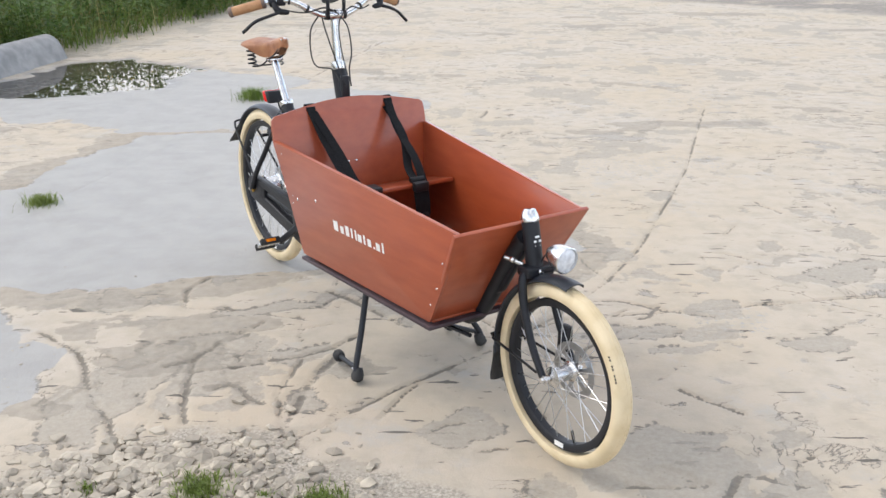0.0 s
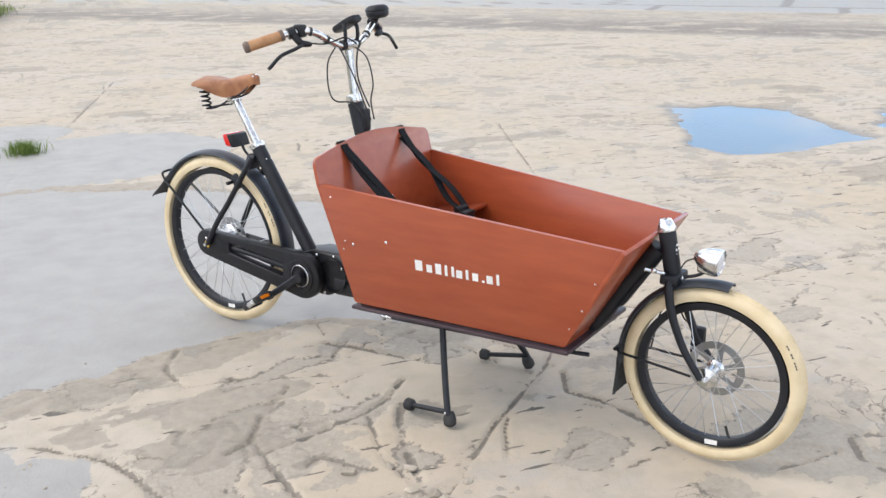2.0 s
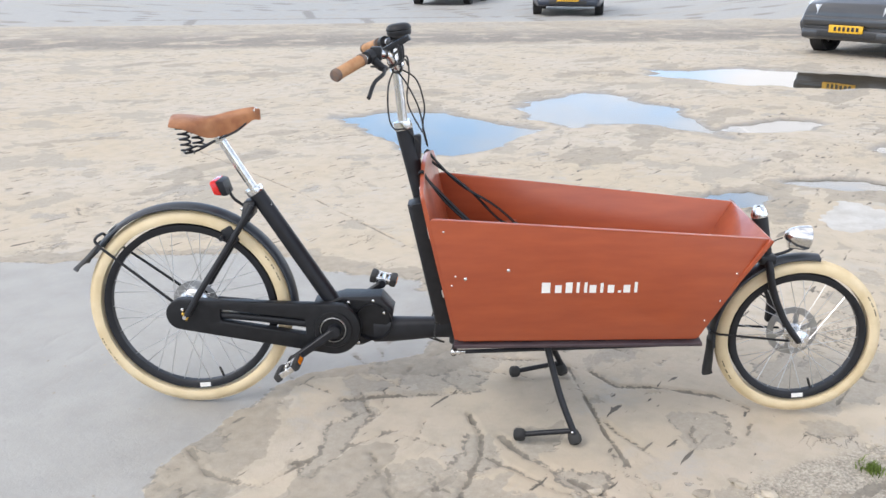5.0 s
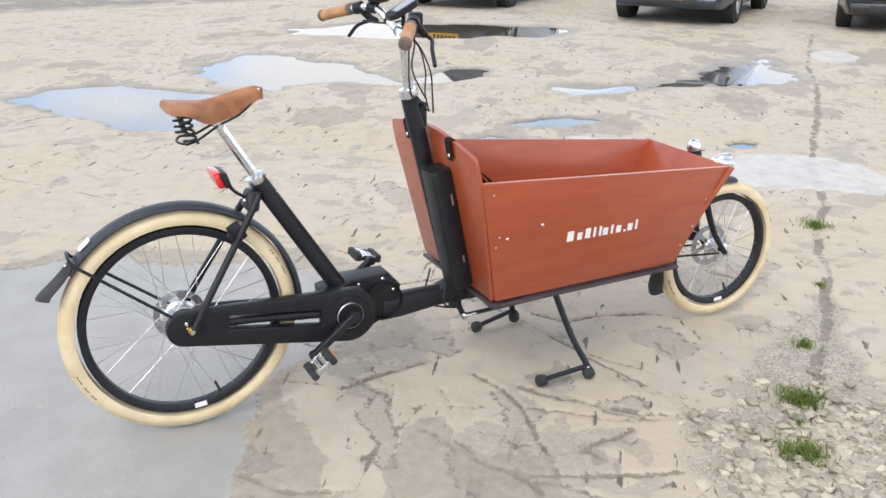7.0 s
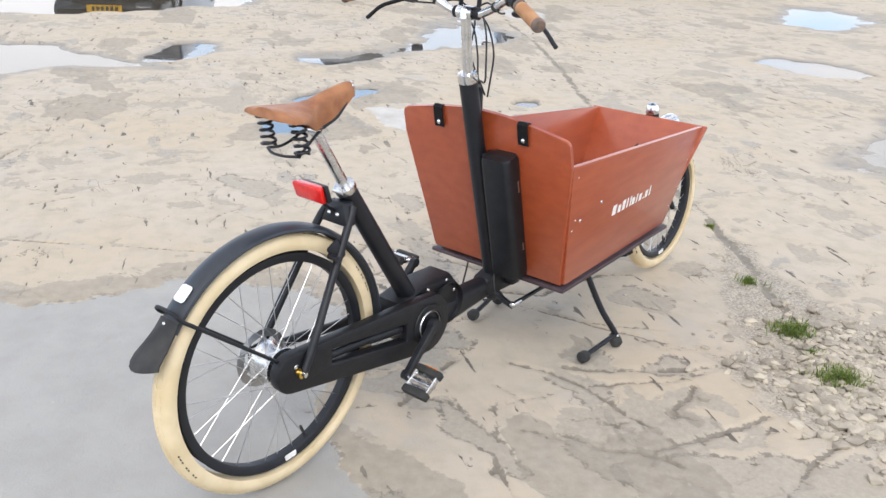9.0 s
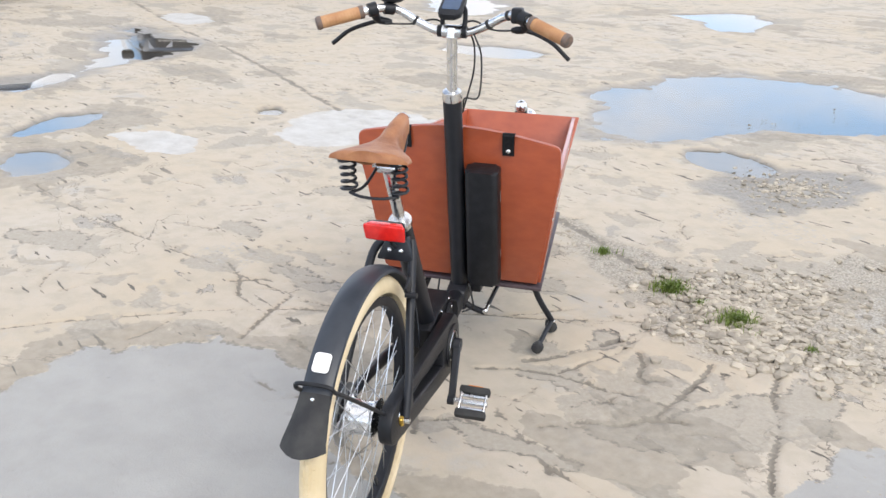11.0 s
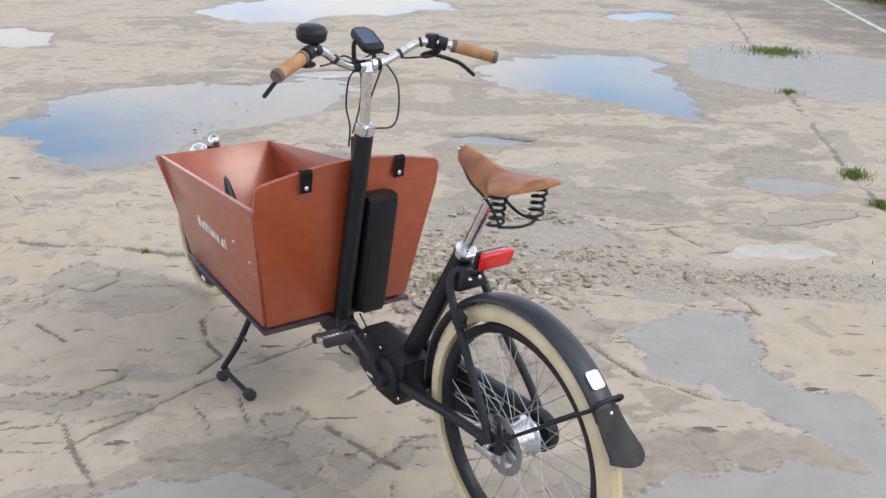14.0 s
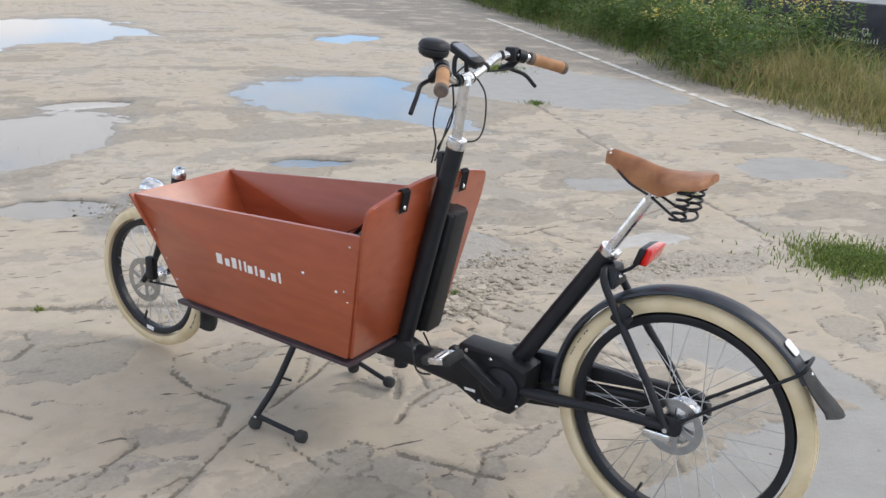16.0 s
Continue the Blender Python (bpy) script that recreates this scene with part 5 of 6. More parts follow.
rod(bm, (0.636, 0.158, 1.184), (0.622, 0.180, 1.186), 0.0155, 14)
part("bell_clamp", bm, M_PLASTIC, bar)
bm = B()
m = Matrix.Translation((0.655, 0.0, 1.196)) @ Matrix.Rotation(radians(-28), 4, "Y")
plate(bm, rounded(0.098, 0.062, 0.016), 0.017, 0.004, m=m @ Matrix.Translation((0, 0, -0.0085)))
display = part("display", bm, M_PLASTIC, bar, "dark handlebar display")
bm = B()
plate(bm, rounded(0.066, 0.048, 0.006), 0.0012, m=m @ Matrix.Translation((0.008, 0, 0.0082)))
part("screen", bm, M_SCREEN, bar, "blue-grey glossy screen")
bm = B()
for s in (-1, 1):
    sweep(bm, smooth_path([(0.660, s * 0.030, 1.130), (0.672, s * 0.031, 1.150), (0.672, s * 0.031, 1.185), (0.664, s * 0.026, 1.196)], 4), 0.0065, 10)
    q = Vector((0.662, s * 0.034, 1.130))
    rod(bm, q - Vector((0, 0.006, 0)), q + Vector((0, 0.006, 0)), 0.0165, 16)
part("display_bracket", bm, M_PLASTIC, bar, split=True)
# cables
for pts in ([(0.660, -0.05, 1.128), (0.69, -0.055, 1.09), (0.725, -0.048, 1.02), (0.74, -0.03, 0.95), (0.752, -0.012, 0.89)],
            [(0.660, 0.02, 1.125), (0.715, 0.022, 1.09), (0.74, 0.020, 1.01), (0.735, 0.012, 0.95), (0.748, 0.010, 0.89)],
            [(0.655, -0.06, 1.128), (0.640, -0.085, 1.08), (0.640, -0.088, 1.00), (0.655, -0.075, 0.955), (0.69, -0.032, 0.945), (0.73, -0.02, 0.90)],
            [(0.600, 0.170, 1.150), (0.655, 0.11, 1.145), (0.685, 0.05, 1.155), (0.695, 0.0, 1.11), (0.69, 0.005, 1.02), (0.735, 0.004, 0.93)],
            [(0.600, -0.170, 1.150), (0.655, -0.11, 1.142), (0.685, -0.05, 1.158), (0.692, 0.0, 1.135)]):
    bm = B()
    sweep(bm, smooth_path(pts, 7), 0.0026, 6)
    part("cable", bm, M_RUBBER, bar)

# battery against the back of the box
u = Vector((-0.088, 0, 0.397)).normalized()
w = Vector((u.z, 0, -u.x))
c = Vector((0.840, -0.083, 0.352))
bm = B()
plate(bm, rounded(0.068, 0.098, 0.016), 0.395, 0.012, m=frame_of(c, w, (0, 1, 0)))
battery = part("battery", bm, M_PLASTIC, bike, "black battery pack")
bm = B()
for k, h in ((0, 0.30), (1, 0.10)):
    q = c + u * h - Vector((0, 0.0495, 0)) + w * 0.012
    block(bm, (-0.0025, -0.0006, -0.018 + 0.006 * k), (0.0025, 0.0006, 0.018 - 0.006 * k), 0, m=Matrix.Translation(q) @ Matrix.Rotation(radians(-12), 4, "Y"))
part("battery_mark", bm, M_STEEL, battery, "small grey mark", split=True)

# ---- the box ----
TH = 0.012
RT, FT, RB, FB = Vector((0.796, 0.306, 0.739)), Vector((1.794, 0.246, 0.664)), Vector((0.880, 0.253, 0.347)), Vector((1.605, 0.195, 0.343))


def side(s):
    f = lambda v: Vector((v.x, s * v.y, v.z))
    a, b, c, d = f(RB), f(FB), f(FT), f(RT)
    n = (b - a).cross(d - a).normalized() * TH
    n = n if n.y * s < 0 else -n
    return [a, b, c, d], n


bm = B()
block(bm, (0.868, -0.232, 0.322), (1.620, 0.232, 0.335), 0.004)
for v in bm.verts:
    t = (v.co.x - 0.868) / 0.752
    v.co.y *= (0.258 - 0.052 * t) / 0.232
box_base = part("base_board", bm, M_BASE, bike, "dark base board under the box")
for s in (-1, 1):
    q, n = side(s)
    bm = B()
    # rounded corners in the panel's own plane
    e1 = (q[1] - q[0]).normalized()
    e3 = e1.cross(q[3] - q[0]).normalized()
    e2 = e3.cross(e1)
    pts2 = [((p - q[0]).dot(e1), (p - q[0]).dot(e2)) for p in q]
    out = []
    for i in range(4):
        p0, p1, p2 = (Vector(pts2[(i + k) % 4]) for k in (-1, 0, 1))
        r = 0.016 if i >= 2 else 0.004
        a, b = p1 + (p0 - p1).normalized() * r, p1 + (p2 - p1).normalized() * r
        for k in range(6):
            t = k / 5
            out.append(tuple(a * (1 - t) ** 2 + p1 * 2 * t * (1 - t) + b * t * t))
    z = e3 if e3.dot(n) > 0 else -e3
    m = Matrix.Translation(q[0]) @ Matrix((e1, e2, e3)).transposed().to_4x4()
    if e3.dot(n) < 0:
        m = m @ Matrix.Translation((0, 0, -TH))
    plate(bm, out, TH, 0.003, m=m)
    panel = part("side_panel", bm, M_PLY, bike, "red-brown varnished plywood side panel")
    # pale printed lettering, drawn as plain bars
    N = -n.normalized()
    bm = B()
    start, end = (Vector((1.125, 0, 0.504)), Vector((1.410, 0, 0.502)))
    if s == 1:
        start, end = Vector((1.400, 0, 0.518)), Vector((1.118, 0, 0.510))
    widths = (0.034, 0.026, 0.027, 0.018, 0.011, 0.027, 0.017, 0.026, 0.011, 0.027, 0.010)
    tall = (1, 0, 1, 1, 1, 0, 0.8, 0, -1, 0, 1)
    gap = 0.0042
    k = (end - start).length / (sum(widths) + gap * 10)
    x = 0.0
    up = (q[3] - q[0]) - e1 * (q[3] - q[0]).dot(e1)
    up.normalize()
    run = e1 * (1 if s == -1 else -1)
    run = (run + 0.0 * up).normalized()

    def on_panel(px, pz):
        d = (q[0] - Vector((px, 0, pz))).dot(N) / N.y
        return Vector((px, d, pz))

    origin = on_panel(start.x, start.z)
    for wd, tl in zip(widths, tall):
        h = 0.034 if tl == 1 else 0.031 if tl == 0.8 else 0.007 if tl == -1 else 0.025
        wd2 = wd * k
        fr = frame_of(origin + run * x + N * 0.0004, run, up)
        if fr.col[2].to_3d().dot(N) < 0:
            fr = frame_of(origin + run * x + N * 0.0004, run, up) @ Matrix.Diagonal((1, 1, -1, 1))
        bar_w = min(wd2, 0.009) if wd < 0.02 else wd2 * 0.72
        plate(bm, [(0, 0), (bar_w, 0), (bar_w, h), (0, h)], 0.0006, m=fr)
        x += wd2 + gap * k
    part("panel_mark", bm, M_WHITE, panel, "white printed bars", smooth=False, split=True)
    bm = B()
    for px, pz in ((1.026, 0.578), (0.901, 0.552), (0.872, 0.560), (0.838, 0.70), (0.862, 0.53), (1.66, 0.47), (1.62, 0.405), (1.70, 0.56)):
        p = on_panel(px, pz)
        ball(bm, p, 0.0055 if px > 0.895 and px < 1.1 else 0.003, (1, 0.5, 1), 2)
    part("panel_screw", bm, M_CHROME, panel, split=True)
# front panel
bm = B()
a, b, c, d = Vector((FB.x, -FB.y, FB.z)), FB.copy(), FT.copy(), Vector((FT.x, -FT.y, FT.z))
a.y, b.y, c.y, d.y = -FB.y + TH, FB.y - TH, FT.y - TH, -FT.y + TH
c.z = d.z = FT.z - 0.001
n = Vector(((c - b).z, 0, -(c - b).x)).normalized() * TH
hull(bm, [a - n * 1.3, a - n * 0.3, b - n * 0.3, b - n * 1.3, d - n * 1.3, d - n * 0.3, c - n * 0.3, c - n * 1.3], 0.002)
part("front_panel", bm, M_PLY, bike, "red-brown plywood front panel")
# back panel with its arched top
bm = B()
ub = (RT - RB)
ub.y = 0
L = ub.length
ub.normalize()
o = [(-0.243, 0.0), (0.243, 0.0)]
o += [(0.304, L * 0.985), (0.303, L + 0.055)]
for k in range(7):
    t = radians(90 * k / 6)
    o.append((0.303 - 0.032 + 0.032 * math.cos(t), L + 0.060 + 0.022 * math.sin(t)))
for k in range(1, 12):
    t = k / 12
    o.append((0.271 - 0.542 * t, L + 0.082 + 0.036 * math.sin(math.pi * t)))
for k in range(7):
    t = radians(90 + 90 * k / 6)
    o.append((-0.303 + 0.032 + 0.032 * math.cos(t), L + 0.060 + 0.022 * math.sin(t)))
o += [(-0.303, L + 0.055), (-0.304, L * 0.985)]
base = Vector((RB.x - 0.002, 0, RB.z))
nb = Vector((ub.z, 0, -ub.x))
plate(bm, o, TH, 0.003, m=frame_of(base - nb * 0.008, (0, 1, 0), ub))
part("back_panel", bm, M_PLY, bike, "red-brown plywood back panel with arched top")
bm = B()
block(bm, (0.895, -0.246, 0.336), (1.600, 0.246, 0.346), 0.002)
for v in bm.verts:
    t = (v.co.x - 0.895) / 0.705
    v.co.y *= (0.234 - 0.053 * t) / 0.246
part("box_floor", bm, M_PLY, bike, "plywood box floor")
# bench
bm = B()
hull(bm, [(0.868, -0.262, 0.532), (1.068, -0.250, 0.576), (1.068, 0.250, 0.576), (0.868, 0.262, 0.532), (0.866, -0.264, 0.545), (1.066, -0.252, 0.589), (1.066, 0.252, 0.589), (0.866, 0.264, 0.545)], 0.003)
bench = part("bench", bm, M_PLY, bike, "red-brown plywood bench board")
bm = B()
for y in (-0.16, 0.14):
    ball(bm, (1.04, y, 0.583), 0.005, (1, 1, 0.5))
for y in (0.03, 0.06):
    ball(bm, (0.872, -y, 0.648), 0.006, (0.5, 1, 1))
part("bench_bolt", bm, M_CHROME, bench, split=True)

# seat belts over the back panel
for s in (-1, 1):
    y0 = s * 0.153
    p = lambda h, o, y: base + ub * h + nb * o + Vector((0, y, 0))
    top_h = L + 0.082 + 0.036 * math.sin(math.pi * (0.271 - 0.153) / 0.542)
    flat = [(1, 0.06), (1, -0.06), (-1, -0.06), (-1, 0.06)]
    bm = B()
    sweep(bm, [p(top_h - 0.062, -0.017, y0), p(top_h - 0.02, -0.017, y0), p(top_h - 0.002, -0.016, y0), p(top_h + 0.0035, -0.008, y0), p(top_h + 0.001, 0.001, y0), p(top_h - 0.02, 0.006, y0)], 0.0175, section=flat, up=(0, 1, 0))
    belt = part("seat_belt", bm, M_WEB, bike, "black webbing seat belt")
    bm = B()
    ball(bm, p(top_h - 0.047, -0.019, y0), 0.0075, (0.5, 1, 1))
    part("belt_bolt", bm, M_CHROME, belt)
    bm = B()
    q0 = p(top_h - 0.015, 0.004, y0)
    if s == -1:
        ends = [[q0, q0 + Vector((0.07, 0.01, -0.09)), Vector((0.98, -0.125, 0.615)), Vector((1.02, -0.115, 0.592))], [q0 + Vector((0.005, 0.006, -0.01)), Vector((0.90, -0.11, 0.69)), Vector((1.0, -0.10, 0.605)), Vector((1.05, -0.07, 0.592))]]
    else:
        ends = [[q0, q0 + Vector((0.09, -0.01, -0.09)), Vector((0.99, 0.135, 0.665)), Vector((1.065, 0.122, 0.600)), Vector((1.088, 0.120, 0.55)), Vector((1.094, 0.120, 0.48))],
                [q0 + Vector((0.004, -0.008, -0.02)), Vector((0.90, 0.145, 0.72)), Vector((1.00, 0.105, 0.63)), Vector((1.068, 0.092, 0.598)), Vector((1.09, 0.090, 0.55)), Vector((1.096, 0.095, 0.46))]]
    for e in ends:
        sweep(bm, smooth_path(e, 6), 0.0155, section=[(1, 0.07), (1, -0.07), (-1, -0.07), (-1, 0.07)], up=(0, 1, 0))
    part("belt_strap", bm, M_WEB, belt)
    bm = B()
    if s == 1:
        block(bm, (1.072, 0.075, 0.566), (1.098, 0.130, 0.600), 0.005)
        block(bm, (1.084, 0.082, 0.435), (1.106, 0.128, 0.490), 0.006)
        rod(bm, (1.05, 0.08, 0.600), (1.06, 0.13, 0.602), 0.010, 10)
    else:
        block(bm, (1.005, -0.135, 0.582), (1.05, -0.095, 0.602), 0.005)
        block(bm, (1.035, -0.10, 0.585), (1.095, -0.05, 0.606), 0.006)
        block(bm, (1.075, -0.085, 0.535), (1.10, -0.045, 0.575), 0.006)
    part("buckle", bm, M_PLASTIC, belt, "black plastic buckle", split=True)

# stand
for s in (-1, 1):
    bm = B()
    foot_f, foot_r = Vector((1.244, s * 0.250, 0.026)), Vector((1.072, s * 0.230, 0.024))
    topp = Vector((1.150, s * 0.150, 0.312))
    sweep(bm, smooth_path([topp, topp.lerp(foot_f, 0.55) + Vector((-0.006, 0, 0)), foot_f + Vector((-0.008, 0, 0.030)), foot_f], 5), 0.0105, 12)
    rod(bm, foot_f + Vector((-0.010, 0, 0.026)), foot_r, 0.0085, 12)
    if s == 1:
        rod(bm, (1.185, 0.196, 0.178), (1.135, 0.205, 0.186), 0.004, 8)
    leg = part("stand_leg", bm, M_BLACK, bike)
    bm = B()
    d = (foot_f - topp).normalized()
    sweep(bm, [foot_f - d * 0.028, foot_f - d * 0.022, foot_f - d * 0.004, foot_f + d * 0.012, foot_f + d * 0.019, foot_f + d * 0.021], [0.013, 0.0165, 0.021, 0.020, 0.012, 0.004], 16)
    part("rubber_foot", bm, M_RUBBER, leg, "black rubber foot")
    bm = B()
    d = (foot_r - foot_f).normalized()
    sweep(bm, [foot_r - d * 0.020, foot_r - d * 0.016, foot_r - d * 0.006, foot_r + d * 0.010, foot_r + d * 0.016, foot_r + d * 0.017], [0.013, 0.0175, 0.0205, 0.0195, 0.012, 0.004], 16)
    part("rubber_foot", bm, M_RUBBER, leg, "black rubber foot")
    bm = B()
    ball(bm, foot_f + Vector((-0.010, s * 0.010, 0.026)), 0.005)
    part("stand_bolt", bm, M_CHROME, leg)
bm = B()
rod(bm, (1.150, -0.165, 0.312), (1.150, 0.165, 0.312), 0.013, 12)
part("stand_axle", bm, M_BLACK, bike)

# steering rod with its ball joints
bm = B()
sweep(bm, smooth_path([(0.860, -0.085, 0.236), (1.2, -0.085, 0.255), (1.50, -0.07, 0.266), (1.62, -0.060, 0.272)], 6), 0.0068, 10)
steer = part("steering_rod", bm, M_BLACK, bike)
bm = B()
ball(bm, (0.862, -0.085, 0.236), 0.011)
rod(bm, (0.862, -0.085, 0.236), (0.90, -0.085, 0.238), 0.0075, 10)
part("ball_joint", bm, M_CHROME, steer, "silver ball joint")
bm = B()
sweep(bm, smooth_path([(0.868, 0, 0.275), (0.868, -0.03, 0.245), (0.862, -0.085, 0.230)], 5), 0.010, 10)
rod(bm, (0.868, 0, 0.235), (0.868, 0, 0.30), 0.022, 16)
part("steering_arm", bm, M_BLACK, steer)
bm = B()
block(bm, (0.885, -0.062, 0.285), (0.925, -0.02, 0.322), 0.006)
block(bm, (1.49, -0.05, 0.29), (1.55, 0.05, 0.324), 0.008)
part("box_bracket", bm, M_BLACK, bike, split=True)
bm = B()
sweep(bm, smooth_path([(0.815, -0.04, 0.345), (0.80, -0.06, 0.28), (0.83, -0.05, 0.255), (0.78, -0.03, 0.262)], 6), 0.003, 6)
sweep(bm, smooth_path([(0.80, 0.05, 0.36), (0.775, 0.055, 0.27), (0.73, 0.045, 0.262)], 6), 0.003, 6)
part("loom", bm, M_RUBBER, bike, split=True)


# ---- loose stones, weeds and what stands round the yard ----
def mesh_of(name, co, faces, material, label, category, kind="stuff", smooth=False):
    me = bpy.data.meshes.new(name)
    me.from_pydata(co, [], faces)
    me.update()
    if smooth:
        me.shade_smooth()
    me.materials.append(material)
    return tagged(new(name, me), label, category, kind=kind)


M_STONE = mat("broken_concrete", (0.43, 0.38, 0.30), 0.85, second=(0.30, 0.265, 0.21), scale=18, bump=0.4, bump_scale=90, vary=0.28)


def leafy(m, share=0.45):
    """Lets some light through thin blades and leaves."""
    n, l = m.node_tree.nodes, m.node_tree.links
    b = n["Principled BSDF"]
    src = b.inputs["Base Color"].links[0].from_socket
    tr, mx = n.new("ShaderNodeBsdfTranslucent"), n.new("ShaderNodeMixShader")
    mx.inputs["Fac"].default_value = share
    l.new(src, tr.inputs["Color"])
    l.new(b.outputs["BSDF"], mx.inputs[1])
    l.new(tr.outputs["BSDF"], mx.inputs[2])
    l.new(mx.outputs["Shader"], n["Material Output"].inputs["Surface"])
    return m


M_GRASS = leafy(mat("green_grass", (0.13, 0.20, 0.035), 0.6, second=(0.19, 0.24, 0.06), scale=3, vary=0.4))
M_DRY = leafy(mat("dry_grass", (0.36, 0.30, 0.14), 0.7, second=(0.24, 0.24, 0.085), scale=3, vary=0.35))
M_LEAF = leafy(mat("weed_leaf", (0.085, 0.16, 0.04), 0.55, second=(0.15, 0.215, 0.055), scale=4, vary=0.4))
M_FLOWER = mat("yellow_flower", (0.62, 0.47, 0.03), 0.6, second=(0.55, 0.50, 0.20), scale=8, vary=0.2)
ico = B()
bmesh.ops.create_icosphere(ico, subdivisions=1, radius=1.0)
ICO_V = np.array([v.co[:] for v in ico.verts])
ICO_F = [[v.index for v in f.verts] for f in ico.faces]
ico.free()


def stones(name, spots, label, seed):
    """spots: (cx, cy, rx, ry, turn, count, smallest, largest)."""
    rng = np.random.RandomState(seed)
    co, faces = [], []
    for cx, cy, rx, ry, turn, count, lo, hi in spots:
        for k in range(count):
            r, t = min(abs(rng.normal(0, 0.5)), 1.25), rng.uniform(0, 2 * math.pi)
            x, y = rx * r * math.cos(t), ry * r * math.sin(t)
            c, s = math.cos(radians(turn)), math.sin(radians(turn))
            size = lo + (hi - lo) * rng.rand() ** 2.4
            v = np.sign(ICO_V) * np.abs(ICO_V) ** 0.75 * (1 + 0.75 * (rng.rand(len(ICO_V), 1) - 0.5)) * size * np.array([1, rng.uniform(0.6, 0.95), rng.uniform(0.35, 0.6)])
            a = rng.uniform(0, 2 * math.pi)
            v = v @ np.array(((math.cos(a), -math.sin(a), 0), (math.sin(a), math.cos(a), 0), (0, 0, 1))).T
            v += (cx + x * c - y * s, cy + x * s + y * c, size * 0.22 - 0.006)
            b = len(co)
            co.extend(v.tolist())
            faces.extend([[i + b for i in f] for f in ICO_F])
    return mesh_of(name, co, faces, M_STONE, label, "gravel")


stones("loose_stones", [(-0.66, 2.10, 0.46, 0.48, 20, 1500, 0.005, 0.025), (-0.76, 2.34, 0.42, 0.14, 10, 620, 0.006, 0.029), (-0.40, 2.05, 0.34, 0.30, 0, 420, 0.004, 0.023), (-0.62, 1.72, 0.34, 0.26, 0, 600, 0.004, 0.020),
                        (-1.10, 2.2, 0.4, 0.2, 15, 260, 0.005, 0.022), (0.40, 2.02, 0.36, 0.10, -14, 160, 0.003, 0.014)], "heap of loose broken concrete stones and gravel", 3)
stones("pit_gravel", [(0.12, 0.50, 0.40, 0.46, 0, 900, 0.004, 0.017), (-1.05, 1.25, 0.40, 0.14, 0, 420, 0.004, 0.022), (-1.9, 2.12, 0.95, 0.20, -8, 900, 0.003, 0.014), (-1.35, 1.85, 0.35, 0.2, 0, 260, 0.004, 0.016)],
       "fine grey gravel lying in washed-out hollows", 4)
stones("stray_grit", [(0.2, 2.6, 1.6, 1.4, 0, 260, 0.002, 0.007), (-0.8, 4.6, 1.2, 1.0, 0, 120, 0.002, 0.006), (-1.4, 3.2, 1.0, 1.0, 0, 160, 0.002, 0.007), (1.0, -0.8, 1.0, 0.8, 0, 40, 0.004, 0.012)], "stray grit scattered on the concrete", 5)


def blades(name, spots, material, label, category, seed):
    """spots: function(rng) -> x, y, height, width, lean; many thin curved blades in one mesh."""
    rng = np.random.RandomState(seed)
    co, faces = [], []
    for x, y, h, w, lean in spots(rng):
        a, b = rng.uniform(0, 2 * math.pi), rng.uniform(0, 2 * math.pi)
        dx, dy = math.cos(a) * w / 2, math.sin(a) * w / 2
        lx, ly = math.cos(b) * lean * h, math.sin(b) * lean * h
        k = len(co)
        co += [(x - dx, y - dy, -0.012), (x + dx, y + dy, -0.012), (x - dx * 0.8 + lx * 0.35, y - dy * 0.8 + ly * 0.35, h * 0.55), (x + dx * 0.8 + lx * 0.35, y + dy * 0.8 + ly * 0.35, h * 0.55),
               (x + lx, y + ly, h * (1 - 0.25 * lean))]
        faces += [(k, k + 1, k + 3, k + 2), (k + 2, k + 3, k + 4)]
    return mesh_of(name, co, faces, material, label, category)


def tuft(x, y, r, h, count):
    def spots(rng):
        for k in range(int(count * 2.2)):
            d, t = abs(rng.normal(0, 0.45)) * r, rng.uniform(0, 6.283)
            yield x + d * math.cos(t), y + d * math.sin(t), 0.8 * h * rng.uniform(0.3, 1.0), rng.uniform(0.002, 0.004) * (1 + 3 * r), rng.uniform(0.3, 1.1)
    return blades("grass_tuft", spots, M_GRASS, "small green grass tuft growing in a concrete joint", "grass", int(abs(x * 100 + y * 31)))


for x, y, r, h, n in ((-0.64, 2.20, 0.10, 0.055, 260), (-0.30, 2.14, 0.09, 0.055, 200), (-0.46, 2.17, 0.03, 0.03, 40), (0.13, 2.04, 0.045, 0.04, 80), (1.58, 1.70, 0.10, 0.05, 130), (-1.66, 7.79, 0.17, 0.16, 260),
                      (-2.18, 4.81, 0.11, 0.09, 200), (-4.56, -4.75, 0.42, 0.08, 560), (-3.19, 0.45, 0.13, 0.09, 160), (-3.08, 1.05, 0.09, 0.07, 110), (-3.10, 2.42, 0.40, 0.065, 2400), (-3.8, -2.3, 0.15, 0.06, 90),
                      (-0.95, 2.2, 0.04, 0.03, 40), (0.75, 1.86, 0.03, 0.03, 40)):
    tuft(x, y, r, h, n)


def verge_x(y):
    """The yard's weedy edge."""
    return float(np.interp(y, [-30, -15, -7.5, -3.8, -1, 0, 4, 9, 10.1, 10.4, 11.9, 13.1, 14.2, 15, 30], [-13.4, -9.4, -7.8, -6.7, -6.4, -6.25, -6.0, -5.2, -4.9, -4.35, -4.15, -3.95, -3.8, -3.5, -2.0]))


